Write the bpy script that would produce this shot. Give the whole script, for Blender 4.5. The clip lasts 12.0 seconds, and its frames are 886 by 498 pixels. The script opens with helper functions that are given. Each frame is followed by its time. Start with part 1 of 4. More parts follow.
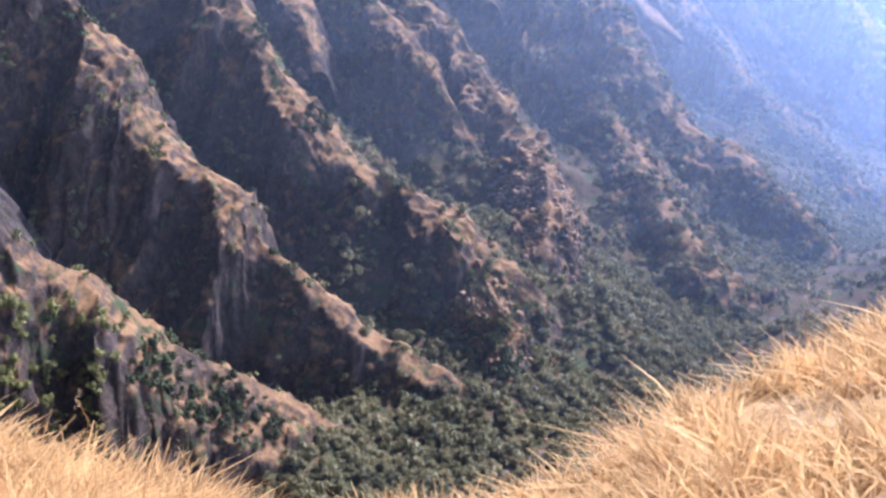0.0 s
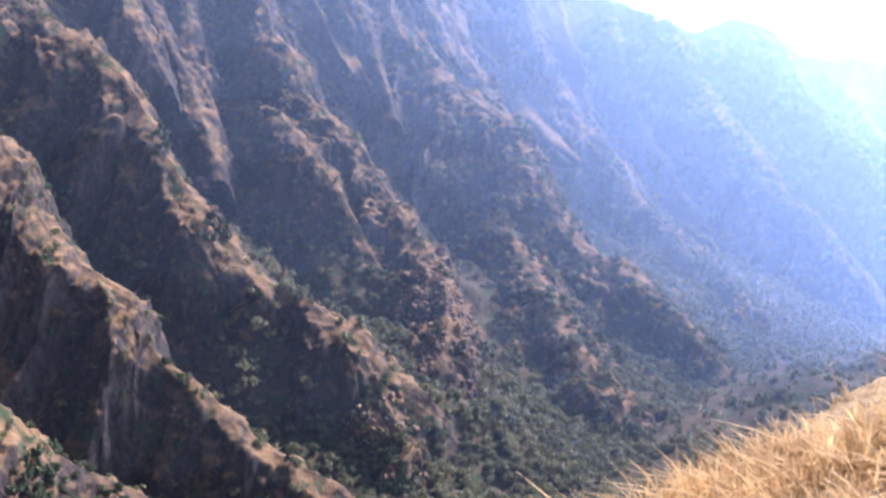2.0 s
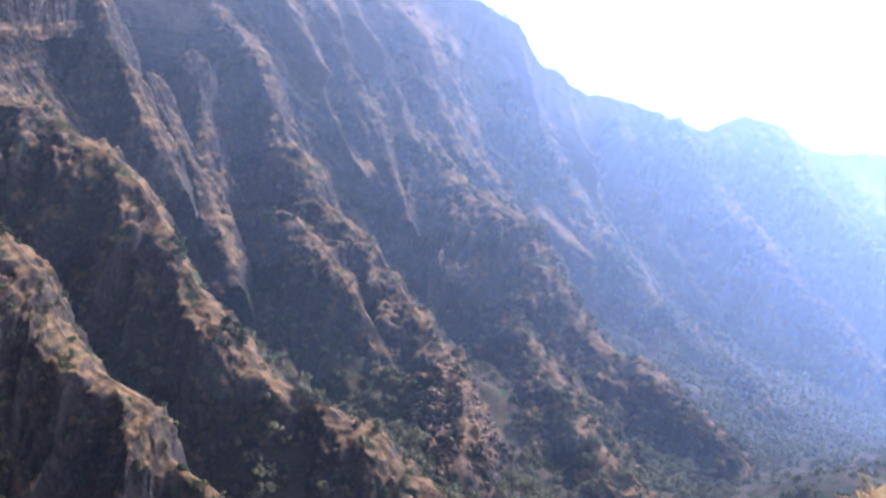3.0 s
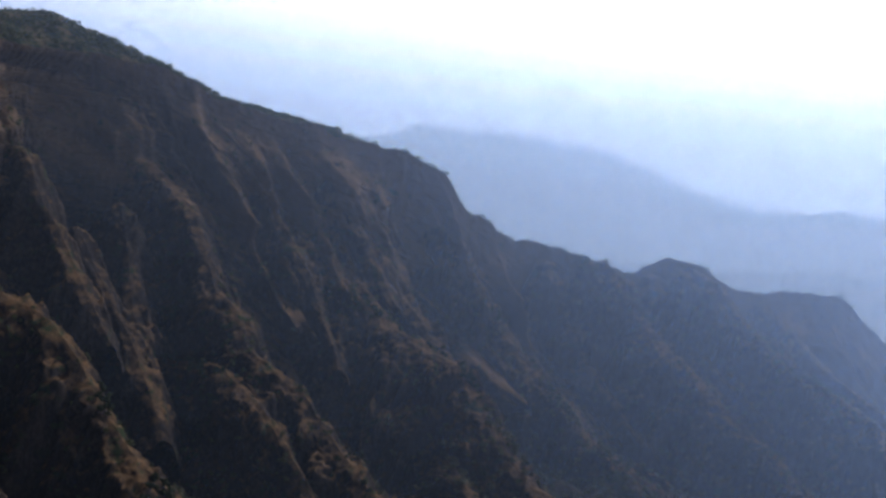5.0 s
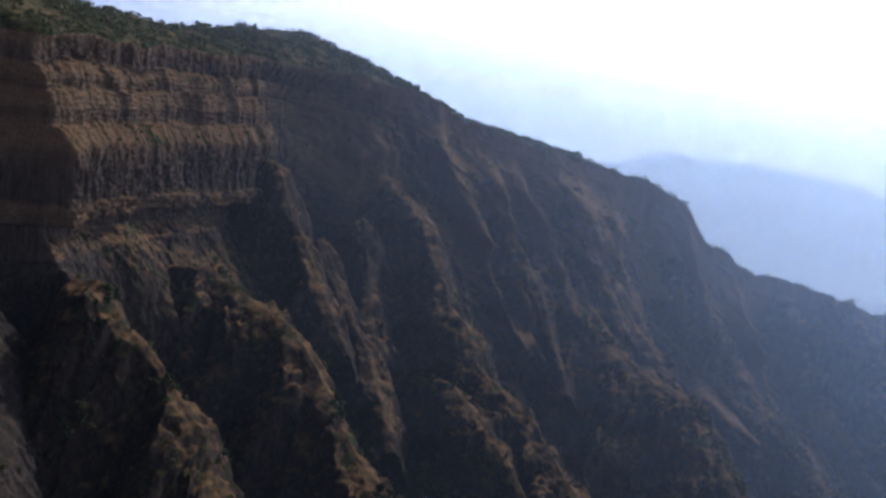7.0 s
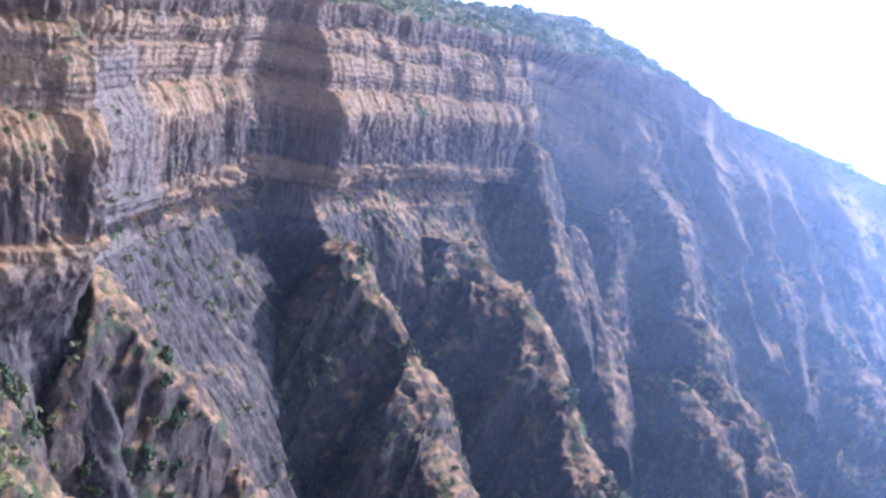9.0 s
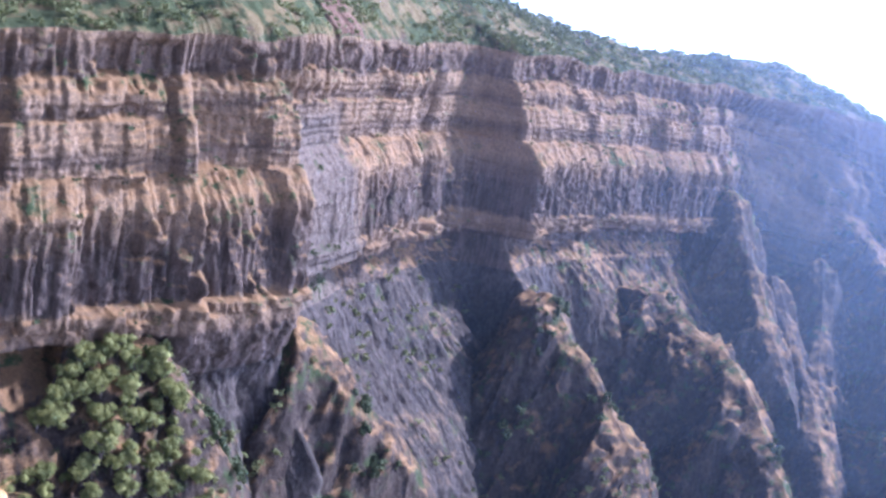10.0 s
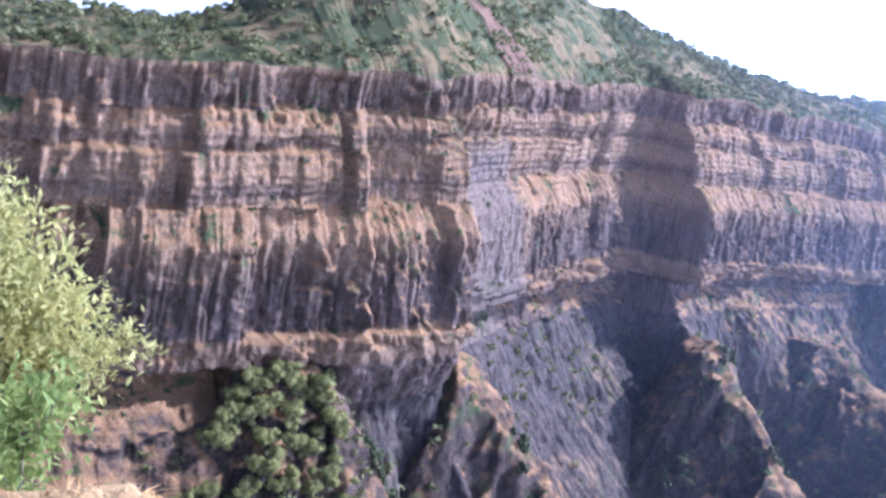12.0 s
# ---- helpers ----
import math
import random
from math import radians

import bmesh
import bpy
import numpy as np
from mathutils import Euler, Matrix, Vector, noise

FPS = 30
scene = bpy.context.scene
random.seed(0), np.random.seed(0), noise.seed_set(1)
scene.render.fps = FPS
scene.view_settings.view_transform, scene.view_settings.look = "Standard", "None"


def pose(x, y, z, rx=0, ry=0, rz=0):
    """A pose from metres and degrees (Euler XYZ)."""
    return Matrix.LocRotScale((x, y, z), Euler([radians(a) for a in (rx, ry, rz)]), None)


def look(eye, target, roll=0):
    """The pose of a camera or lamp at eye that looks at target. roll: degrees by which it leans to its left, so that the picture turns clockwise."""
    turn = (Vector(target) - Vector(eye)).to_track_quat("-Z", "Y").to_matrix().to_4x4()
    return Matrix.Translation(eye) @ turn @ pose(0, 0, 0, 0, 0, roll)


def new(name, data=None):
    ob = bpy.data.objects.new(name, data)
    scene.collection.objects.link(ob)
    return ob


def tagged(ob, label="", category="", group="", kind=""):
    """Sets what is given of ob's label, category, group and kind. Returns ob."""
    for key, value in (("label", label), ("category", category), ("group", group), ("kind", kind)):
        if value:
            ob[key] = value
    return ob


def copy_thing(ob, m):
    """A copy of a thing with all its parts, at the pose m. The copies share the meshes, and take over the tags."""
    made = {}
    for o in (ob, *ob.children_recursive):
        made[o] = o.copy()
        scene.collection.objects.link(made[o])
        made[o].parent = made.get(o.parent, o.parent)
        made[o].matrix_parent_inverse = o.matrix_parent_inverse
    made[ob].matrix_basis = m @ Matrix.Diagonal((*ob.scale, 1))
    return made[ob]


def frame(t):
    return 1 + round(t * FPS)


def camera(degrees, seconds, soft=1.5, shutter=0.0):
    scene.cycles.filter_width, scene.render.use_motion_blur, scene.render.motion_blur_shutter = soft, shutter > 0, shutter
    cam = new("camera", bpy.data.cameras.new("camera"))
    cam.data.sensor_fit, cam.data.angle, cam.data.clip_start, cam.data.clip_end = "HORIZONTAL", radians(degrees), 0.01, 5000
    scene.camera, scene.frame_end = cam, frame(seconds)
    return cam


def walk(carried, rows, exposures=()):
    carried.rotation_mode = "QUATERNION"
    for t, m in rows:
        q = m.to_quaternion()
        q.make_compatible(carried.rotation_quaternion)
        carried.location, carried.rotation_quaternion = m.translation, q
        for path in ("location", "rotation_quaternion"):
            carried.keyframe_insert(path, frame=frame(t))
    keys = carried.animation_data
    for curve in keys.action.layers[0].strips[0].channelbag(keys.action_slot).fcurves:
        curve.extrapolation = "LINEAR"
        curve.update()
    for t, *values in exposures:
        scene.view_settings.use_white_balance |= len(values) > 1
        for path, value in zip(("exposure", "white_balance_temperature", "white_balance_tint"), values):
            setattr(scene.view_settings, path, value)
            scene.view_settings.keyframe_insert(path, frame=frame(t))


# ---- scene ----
# handheld turn on one spot at the rim of a gorge
cam = camera(39.77, 12.0, soft=2.8)
walk(cam, [
    (0.0, pose(0, 0, 0, 65.14, -4.65, 2.15)),
    (0.5, pose(0, 0, 0, 66.04, -4.43, -0.92)),
    (1.0, pose(0, 0, 0, 67.22, -5.70, -3.22)),
    (1.5, pose(0, 0, 0, 68.97, -7.09, -1.92)),
    (2.0, pose(0, 0, 0, 70.86, -7.64, -1.77)),
    (2.5, pose(0, 0, 0, 73.54, -7.78, -1.80)),
    (3.0, pose(0, 0, 0, 75.53, -6.49, -1.37)),
    (3.5, pose(0, 0, 0, 77.38, -6.16, -2.18)),
    (5.5, pose(0, 0, 0, 83.49, -5.72, -5.13)),
    (6.0, pose(0, 0, 0, 83.41, -5.73, -2.34)),
    (6.5, pose(0, 0, 0, 83.41, -6.92, 1.81)),
    (7.0, pose(0, 0, 0, 82.63, -7.29, 6.45)),
    (7.5, pose(0, 0, 0, 81.92, -9.22, 11.19)),
    (9.5, pose(0, 0, 0, 79.78, -10.92, 22.75)),
    (10.0, pose(0, 0, 0, 80.53, -10.08, 28.21)),
    (10.5, pose(0, 0, 0, 80.09, -10.61, 33.14)),
    (11.0, pose(0, 0, 0, 79.89, -11.06, 35.12)),
    (11.5, pose(0, 0, 0, 80.93, -11.03, 35.74)),
    (12.0, pose(0, 0, 0, 80.85, -11.09, 36.32)),
], exposures=[(0.0, 1.18, 5300, 28), (0.5, 1.38, 5300, 29), (1.5, 1.25, 5300, 28), (2.5, 0.85, 5300, 26), (3.7, 0.35, 5450, 20),
                   (5.3, -2.02, 5850, 15), (6.5, -2.05, 5850, 15), (7.0, -1.55, 5800, 16), (7.7, -0.6, 5200, 19), (9.3, 1.25, 4750, 25), (10.0, 1.15, 4750, 27), (10.5, 1.0, 4750, 28), (11.2, 1.1, 4750, 28), (12.0, 1.2, 4750, 29)])

# ---- light: high sun ahead and to the right, hazy sky ----
SUN_AZ, SUN_EL = 41.0, 42.0
world = bpy.data.worlds.new("world")
scene.world = world
world.use_nodes = True
wn = world.node_tree.nodes
sky = wn.new("ShaderNodeTexSky")
sky.sky_type, sky.sun_disc = "NISHITA", False
sky.sun_elevation, sky.sun_rotation = radians(SUN_EL), radians(SUN_AZ)
sky.altitude, sky.air_density, sky.dust_density, sky.ozone_density = 900, 1.2, 1.2, 1.0
wn["Background"].inputs["Strength"].default_value = 0.042
world.node_tree.links.new(sky.outputs[0], wn["Background"].inputs["Color"])
sun = new("sun", bpy.data.lights.new("sun", "SUN"))
sun.data.energy, sun.data.angle, sun.data.color = 5.0, radians(0.5), (1.0, 0.93, 0.82)
sun.matrix_world = look((0, 0, 0), (-math.sin(radians(SUN_AZ)) * math.cos(radians(SUN_EL)),
                                    -math.cos(radians(SUN_AZ)) * math.cos(radians(SUN_EL)), -math.sin(radians(SUN_EL))))


# ---- materials ----
def material(name):
    m = bpy.data.materials.new(name)
    m.use_nodes = True
    t = m.node_tree
    return m, t, t.nodes["Principled BSDF"]


def node(t, kind, **inputs):
    n = t.nodes.new("ShaderNode" + kind)
    for k, v in inputs.items():
        n.inputs[k.replace("_", " ")].default_value = v
    return n


def noise_tex(t, scale, detail=4.0, rough=0.55, stretch=(1, 1, 1), dist=0.0):
    g = t.nodes.new("ShaderNodeNewGeometry")
    mp = node(t, "Mapping", Scale=stretch)
    t.links.new(g.outputs["Position"], mp.inputs["Vector"])
    n = node(t, "TexNoise", Scale=scale, Detail=detail, Roughness=rough, Distortion=dist)
    t.links.new(mp.outputs[0], n.inputs["Vector"])
    return n.outputs["Fac"]


def ramp(t, fac, stops):
    r = t.nodes.new("ShaderNodeValToRGB")
    e = r.color_ramp.elements
    while len(e) < len(stops):
        e.new(0.5)
    for el, (p, c) in zip(e, stops):
        el.position = p
        el.color = (*c, 1) if len(c) == 3 else (c[0],) * 3 + (1,)
    t.links.new(fac, r.inputs[0])
    return r.outputs[0]


def mix(t, fac, a, b, blend="MIX"):
    n = t.nodes.new("ShaderNodeMix")
    n.data_type, n.blend_type = "RGBA", blend
    for sock, v in ((n.inputs[0], fac), (n.inputs[6], a), (n.inputs[7], b)):
        if isinstance(v, (int, float)):
            sock.default_value = v
        elif isinstance(v, tuple):
            sock.default_value = (*v, 1)
        else:
            t.links.new(v, sock)
    return n.outputs[2]


def math_node(t, op, a, b=0.0, clamp=False):
    n = t.nodes.new("ShaderNodeMath")
    n.operation, n.use_clamp = op, clamp
    for sock, v in zip(n.inputs, (a, b)):
        if isinstance(v, (int, float)):
            sock.default_value = v
        else:
            t.links.new(v, sock)
    return n.outputs[0]


def bump(t, p, height, strength, distance):
    b = node(t, "Bump", Strength=strength, Distance=distance)
    t.links.new(height, b.inputs["Height"])
    t.links.new(b.outputs[0], p.inputs["Normal"])


def slope_of(t):
    g = t.nodes.new("ShaderNodeNewGeometry")
    s = t.nodes.new("ShaderNodeSeparateXYZ")
    t.links.new(g.outputs["Normal"], s.inputs[0])
    return s.outputs["Z"]


def terrain_material(name, rock_a, rock_b, grass_a, grass_b, green, steep=(0.35, 0.6), scrub=(0.52, 0.62), size=1.0, strata=False, streaky=0.6, blotch=1.2):
    """Bare basalt where steep, dry grass where it lies back, low scrub in patches."""
    m, t, p = material(name)
    streak = noise_tex(t, 0.16 * size, 6, 0.65, (1, 1, 0.22 if strata else streaky))
    rock = mix(t, ramp(t, streak, [(0.3, (0,)), (0.72, (1,))]), rock_a, rock_b)
    grain = noise_tex(t, 1.1 * size, 5, 0.7)
    rock = mix(t, 0.55, rock, ramp(t, grain, [(0.3, (0.25,)), (0.7, (0.95,))]), "MULTIPLY")
    thin = noise_tex(t, 0.55 * size, 4, 0.6, (1, 1, 0.12 if strata else streaky))
    rock = mix(t, 0.7, rock, ramp(t, thin, [(0.36, (0.3,)), (0.6, (1,))]), "MULTIPLY")
    patch = noise_tex(t, 0.035 * size, 5, 0.6)
    if strata:
        # weathered ochre beds between the grey basalt flows
        at = t.nodes.new("ShaderNodeAttribute")
        at.attribute_name = "bed"
        depth = math_node(t, "ADD", math_node(t, "MULTIPLY", at.outputs["Fac"], 0.01), math_node(t, "MULTIPLY", math_node(t, "SUBTRACT", noise_tex(t, 0.09, 4, 0.6), 0.5), 0.09))
        bed = ramp(t, depth, [(0.0, (0.85,)), (0.05, (0.35,)), (0.12, (0.22,)), (0.14, (0.95,)), (0.19, (0.85,)), (0.23, (0.35,)), (0.265, (0.9,)), (0.33, (0.9,)), (0.38, (0.3,)), (0.43, (0.9,)), (0.52, (1.0,)), (0.58, (0.45,)), (0.66, (0.08,)), (0.81, (0.05,)), (0.83, (0.75,)), (0.90, (0.6,)), (0.93, (0.1,))])
        bed = math_node(t, "MULTIPLY", bed, ramp(t, grain, [(0.35, (0.25,)), (0.6, (1,))]))
        rock = mix(t, math_node(t, "MULTIPLY", bed, 0.9), rock, (0.35, 0.225, 0.125))
    grass = mix(t, ramp(t, grain, [(0.3, (0,)), (0.7, (1,))]), grass_a, grass_b)
    up = math_node(t, "ADD", slope_of(t), math_node(t, "ADD", math_node(t, "MULTIPLY", math_node(t, "SUBTRACT", patch, 0.5), blotch), math_node(t, "MULTIPLY", math_node(t, "SUBTRACT", noise_tex(t, 0.2 * size, 5, 0.65), 0.5), blotch)))
    lying = ramp(t, up, [(steep[0], (0,)), (steep[1], (1,))])
    if strata:
        # loose grey scree, bare of grass
        loose = t.nodes.new("ShaderNodeAttribute")
        loose.attribute_name = "scree"
        lying = math_node(t, "MULTIPLY", lying, math_node(t, "SUBTRACT", 1.0, loose.outputs["Fac"]))
        rock = mix(t, math_node(t, "MULTIPLY", loose.outputs["Fac"], 0.75), rock, ramp(t, grain, [(0.3, (0.08, 0.066, 0.06)), (0.7, (0.18, 0.147, 0.126))]))
    col = mix(t, lying, rock, grass)
    bush = noise_tex(t, 0.11 * size, 6, 0.7)
    bush = ramp(t, math_node(t, "ADD", bush, math_node(t, "MULTIPLY", math_node(t, "SUBTRACT", patch, 0.5), 0.5)),
                [(scrub[0], (0,)), (scrub[1], (1,))])
    bush = math_node(t, "MULTIPLY", bush, ramp(t, slope_of(t), [(0.15, (0,)), (0.4, (1,))]))
    col = mix(t, bush, col, mix(t, grain, green, tuple(c * 1.8 for c in green)))
    t.links.new(col, p.inputs["Base Color"])
    p.inputs["Roughness"].default_value = 0.95
    p.inputs["Specular IOR Level"].default_value = 0.15
    bump(t, p, math_node(t, "ADD", grain, math_node(t, "MULTIPLY", streak, 2.0)), 0.8, 1.2 / size)
    return m


ROCK_A, ROCK_B = (0.07, 0.056, 0.052), (0.235, 0.175, 0.145)
STRAW_A, STRAW_B, SCRUB = (0.25, 0.15, 0.08), (0.42, 0.255, 0.12), (0.045, 0.06, 0.026)
M_CLIFF = terrain_material("basalt_cliff", ROCK_A, ROCK_B, (0.19, 0.115, 0.06), (0.33, 0.195, 0.095), SCRUB, (0.38, 0.74), (0.56, 0.66), strata=True)
M_SLOPE = terrain_material("gorge_slope", (0.056, 0.045, 0.042), (0.185, 0.136, 0.106), (0.22, 0.132, 0.068), (0.40, 0.235, 0.108), SCRUB, (0.52, 0.92), (0.56, 0.66))
M_SCREE = terrain_material("grey_scree", (0.065, 0.055, 0.052), (0.18, 0.145, 0.128), (0.15, 0.105, 0.072), (0.25, 0.17, 0.105), SCRUB, (0.7, 1.15), (0.6, 0.7), 1.3)
M_PLATEAU = terrain_material("scrubby_plateau", (0.14, 0.10, 0.075), (0.26, 0.18, 0.13), (0.15, 0.112, 0.055), (0.24, 0.18, 0.09), (0.05, 0.06, 0.027), (0.3, 0.6), (0.43, 0.53))
M_HILL = terrain_material("far_hill", (0.12, 0.09, 0.07), (0.2, 0.15, 0.1), (0.2, 0.15, 0.08), (0.28, 0.2, 0.1), SCRUB, (0.3, 0.7), (0.5, 0.6), 0.12)


# ---- noise and mesh helpers ----
def vnoise(x, y, z, seed=0):
    xi, yi, zi = (np.floor(a).astype(np.int64) for a in (x, y, z))
    fx, fy, fz = x - xi, y - yi, z - zi
    fx, fy, fz = (f * f * f * (f * (f * 6 - 15) + 10) for f in (fx, fy, fz))

    def h(a, b, c):
        n = (a * 374761393 + b * 668265263 + c * 2147483647 + seed * 1274126177) & 0xFFFFFFFF
        n = ((n ^ (n >> 13)) * 1274126177) & 0xFFFFFFFF
        n = ((n ^ (n >> 16)) * 2246822519) & 0xFFFFFFFF
        return ((n ^ (n >> 15)) & 0xFFFF) / 32767.5 - 1
    out = 0
    for a in (0, 1):
        for b in (0, 1):
            for c in (0, 1):
                w = (fx if a else 1 - fx) * (fy if b else 1 - fy) * (fz if c else 1 - fz)
                out = out + w * h(xi + a, yi + b, zi + c)
    return out


def fbm(x, y, z=0.0, octaves=4, seed=0, gain=0.5):
    x, y, z = np.broadcast_arrays(np.asarray(x, float), y, z)
    out, amp, k = 0, 1.0, 1.0
    for i in range(octaves):
        out = out + amp * vnoise(x * k + 17.3 * i, y * k + 5.1 * i, z * k + 9.7 * i, seed + i)
        amp, k = amp * gain, k * 2.03
    return out


def ridged(x, y, z=0.0, octaves=4, seed=0):
    x, y, z = np.broadcast_arrays(np.asarray(x, float), y, z)
    out, amp, k = 0, 1.0, 1.0
    for i in range(octaves):
        out = out + amp * (1 - 2 * np.abs(vnoise(x * k, y * k + 3.3 * i, z * k, seed + i)))
        amp, k = amp * 0.5, k * 2.1
    return out


def smooth(a, b, x):
    t = np.clip((x - a) / (b - a), 0, 1)
    return t * t * (3 - 2 * t)


def mesh_of(name, verts, faces, mat, shade=False):
    me = bpy.data.meshes.new(name)
    verts, faces = np.asarray(verts, np.float32).reshape(-1, 3), np.asarray(faces, np.int32)
    k = faces.shape[1]
    me.vertices.add(len(verts))
    me.vertices.foreach_set("co", verts.ravel())
    me.loops.add(faces.size)
    me.loops.foreach_set("vertex_index", faces.ravel())
    me.polygons.add(len(faces))
    me.polygons.foreach_set("loop_start", np.arange(0, faces.size, k, dtype=np.int32))
    me.polygons.foreach_set("loop_total", np.full(len(faces), k, np.int32))
    if shade:
        me.polygons.foreach_set("use_smooth", np.ones(len(faces), bool))
    me.update(calc_edges=True)
    me.materials.append(mat)
    return me


def sheet(name, P, mat, shade=False):
    """A grid of points, rows by columns, as one surface."""
    r, c = P.shape[:2]
    i = np.arange(r * c).reshape(r, c)
    f = np.stack([i[:-1, :-1], i[:-1, 1:], i[1:, 1:], i[1:, :-1]], -1).reshape(-1, 4)
    return new(name, mesh_of(name, P, f, mat, shade))


def normals(P):
    du, dv = np.gradient(P, axis=0), np.gradient(P, axis=1)
    n = np.cross(du, dv)
    n /= np.linalg.norm(n, axis=-1, keepdims=True) + 1e-9
    return n * np.sign(n[..., 2:3] + 1e-9)


# ---- the far side of the gorge ----
# rim in plan, from beside the viewer to the far end: x, y, height of the top of the cliff
RIM = np.array([(-420, 60, -34), (-345, 165, -28), (-287, 255, -18), (-254, 308, -10), (-234, 338, -7.5), (-243, 400, -4.5), (-257, 480, -1),
                (-256, 600, 4), (-246, 700, 4), (-215, 800, 6), (-170, 884, 4), (-122, 912, -4), (-77, 937, -23), (-20, 970, -34), (28, 1000, -44),
                (77, 1027, -56), (100, 1036, -69), (114, 1042, -94), (163, 1068, -122), (232, 1085, -130), (280, 1095, -149), (318, 1102, -128), (342, 1100, -133),
                (392, 1113, -155), (461, 1140, -156), (510, 1150, -160), (576, 1166, -208), (770, 1230, -290), (1100, 1330, -400)], float)


def along(table, step=None, n=None):
    d = np.r_[0, np.cumsum(np.hypot(*np.diff(table[:, :2], axis=0).T))]
    q = n if n is not None else np.arange(0, d[-1], step)
    out = np.stack([np.interp(q, d, table[:, k]) for k in range(table.shape[1])], 1)
    return q, out


def gauss(a, sigma):
    k = np.exp(-0.5 * (np.arange(-3 * sigma, 3 * sigma + 1) / sigma) ** 2)
    k /= k.sum()
    return np.stack([np.convolve(np.pad(c, 3 * sigma, mode="reflect", reflect_type="odd"), k, "valid") for c in a.T], 1)


_, fine = along(RIM, 1.0)
fine = np.c_[gauss(fine[:, :2], 18), gauss(fine[:, 2:], 5)]
q = np.r_[np.arange(60, 860, 0.6), np.arange(860, len(fine) - 2, 2.0)]
at = lambda a: np.interp(q, np.arange(len(a)), a)[None, :]


def station(az):
    a = np.degrees(np.arctan2(fine[:, 0], fine[:, 1]))
    return float(np.argmin(np.abs(a - az)))


tang = np.gradient(gauss(fine[:, :2], 60), axis=0)
tang /= np.linalg.norm(tang, axis=1, keepdims=True)
S = q[None, :]
RX, RY, RZ = (at(fine[:, k]) for k in range(3))
NX, NY = at(tang[:, 1]), -at(tang[:, 0])

# depth below the rim, and how far the face stands out at that depth: cliff bands with ledges between
BANDS = np.array([(-1, -2), (0, 0), (13, 1.2), (14, 2.6), (18.5, 6.2), (25, 7.4), (26.5, 9.4), (34, 12.6), (42, 12.4), (44, 15.5), (53, 22), (82, 23.6), (82.8, 26.2), (86.5, 26.4), (87, 25.4), (91, 25.8), (92.5, 13),
                  (99, 12), (110, 18), (135, 30), (180, 50), (250, 78), (330, 135), (520, 330)], float)
ROWS = [-9, 13.6, 25.6, 43, 82.4, 86.8, 92, 900]     # where the beds change
TALUS = np.array([(100, 0), (125, 4), (180, 20), (250, 40), (330, 60), (520, 60)], float)   # the foot spreads farther out up the gorge
D = np.r_[np.arange(0, 112, 0.6), np.arange(112, 200, 1.8), np.arange(200, 420, 3.6)][:, None]
far = smooth(820, 1000, S)           # farther on the bands give way to long ribbed slopes


def blocks(s, d, wide, tall, seed):
    """Blocky joints: a random step for each column of rock."""
    row = np.floor(d / tall + 0.6 * vnoise(s / 23, 0 * s, 0 * s, seed))
    c = np.floor((s + 0.35 * wide * fbm(s / 9, d / 14, 0, 2, seed + 1)) / wide + 0.37 * row)
    return vnoise(c + 0.0, row + 0.0, 0 * c, seed + 2)


def columns(s, row, wide, seed):
    """Jointed rock: a random step for each column of a bed, and an open joint between columns."""
    u = (s + 0.8 * wide * fbm(s / (3.1 * wide), 0.7 * row, 0, 2, seed)) / wide + 0.41 * row
    c = np.floor(u)
    f = np.abs(u - c - 0.5)
    return vnoise(c, row + 0.0, 0 * c, seed + 2), smooth(0.34, 0.5, f) * (0.4 + 0.6 * np.abs(vnoise(np.round(u), row + 0.0, 0 * c, seed + 3)))


CHUTE = smooth(station(-33.2), station(-32.4), S) * (1 - smooth(0, 14, S - station(-31.0) - 0.42 * (D - 25))) * smooth(22, 32, D) * (1 - smooth(112, 150, D))


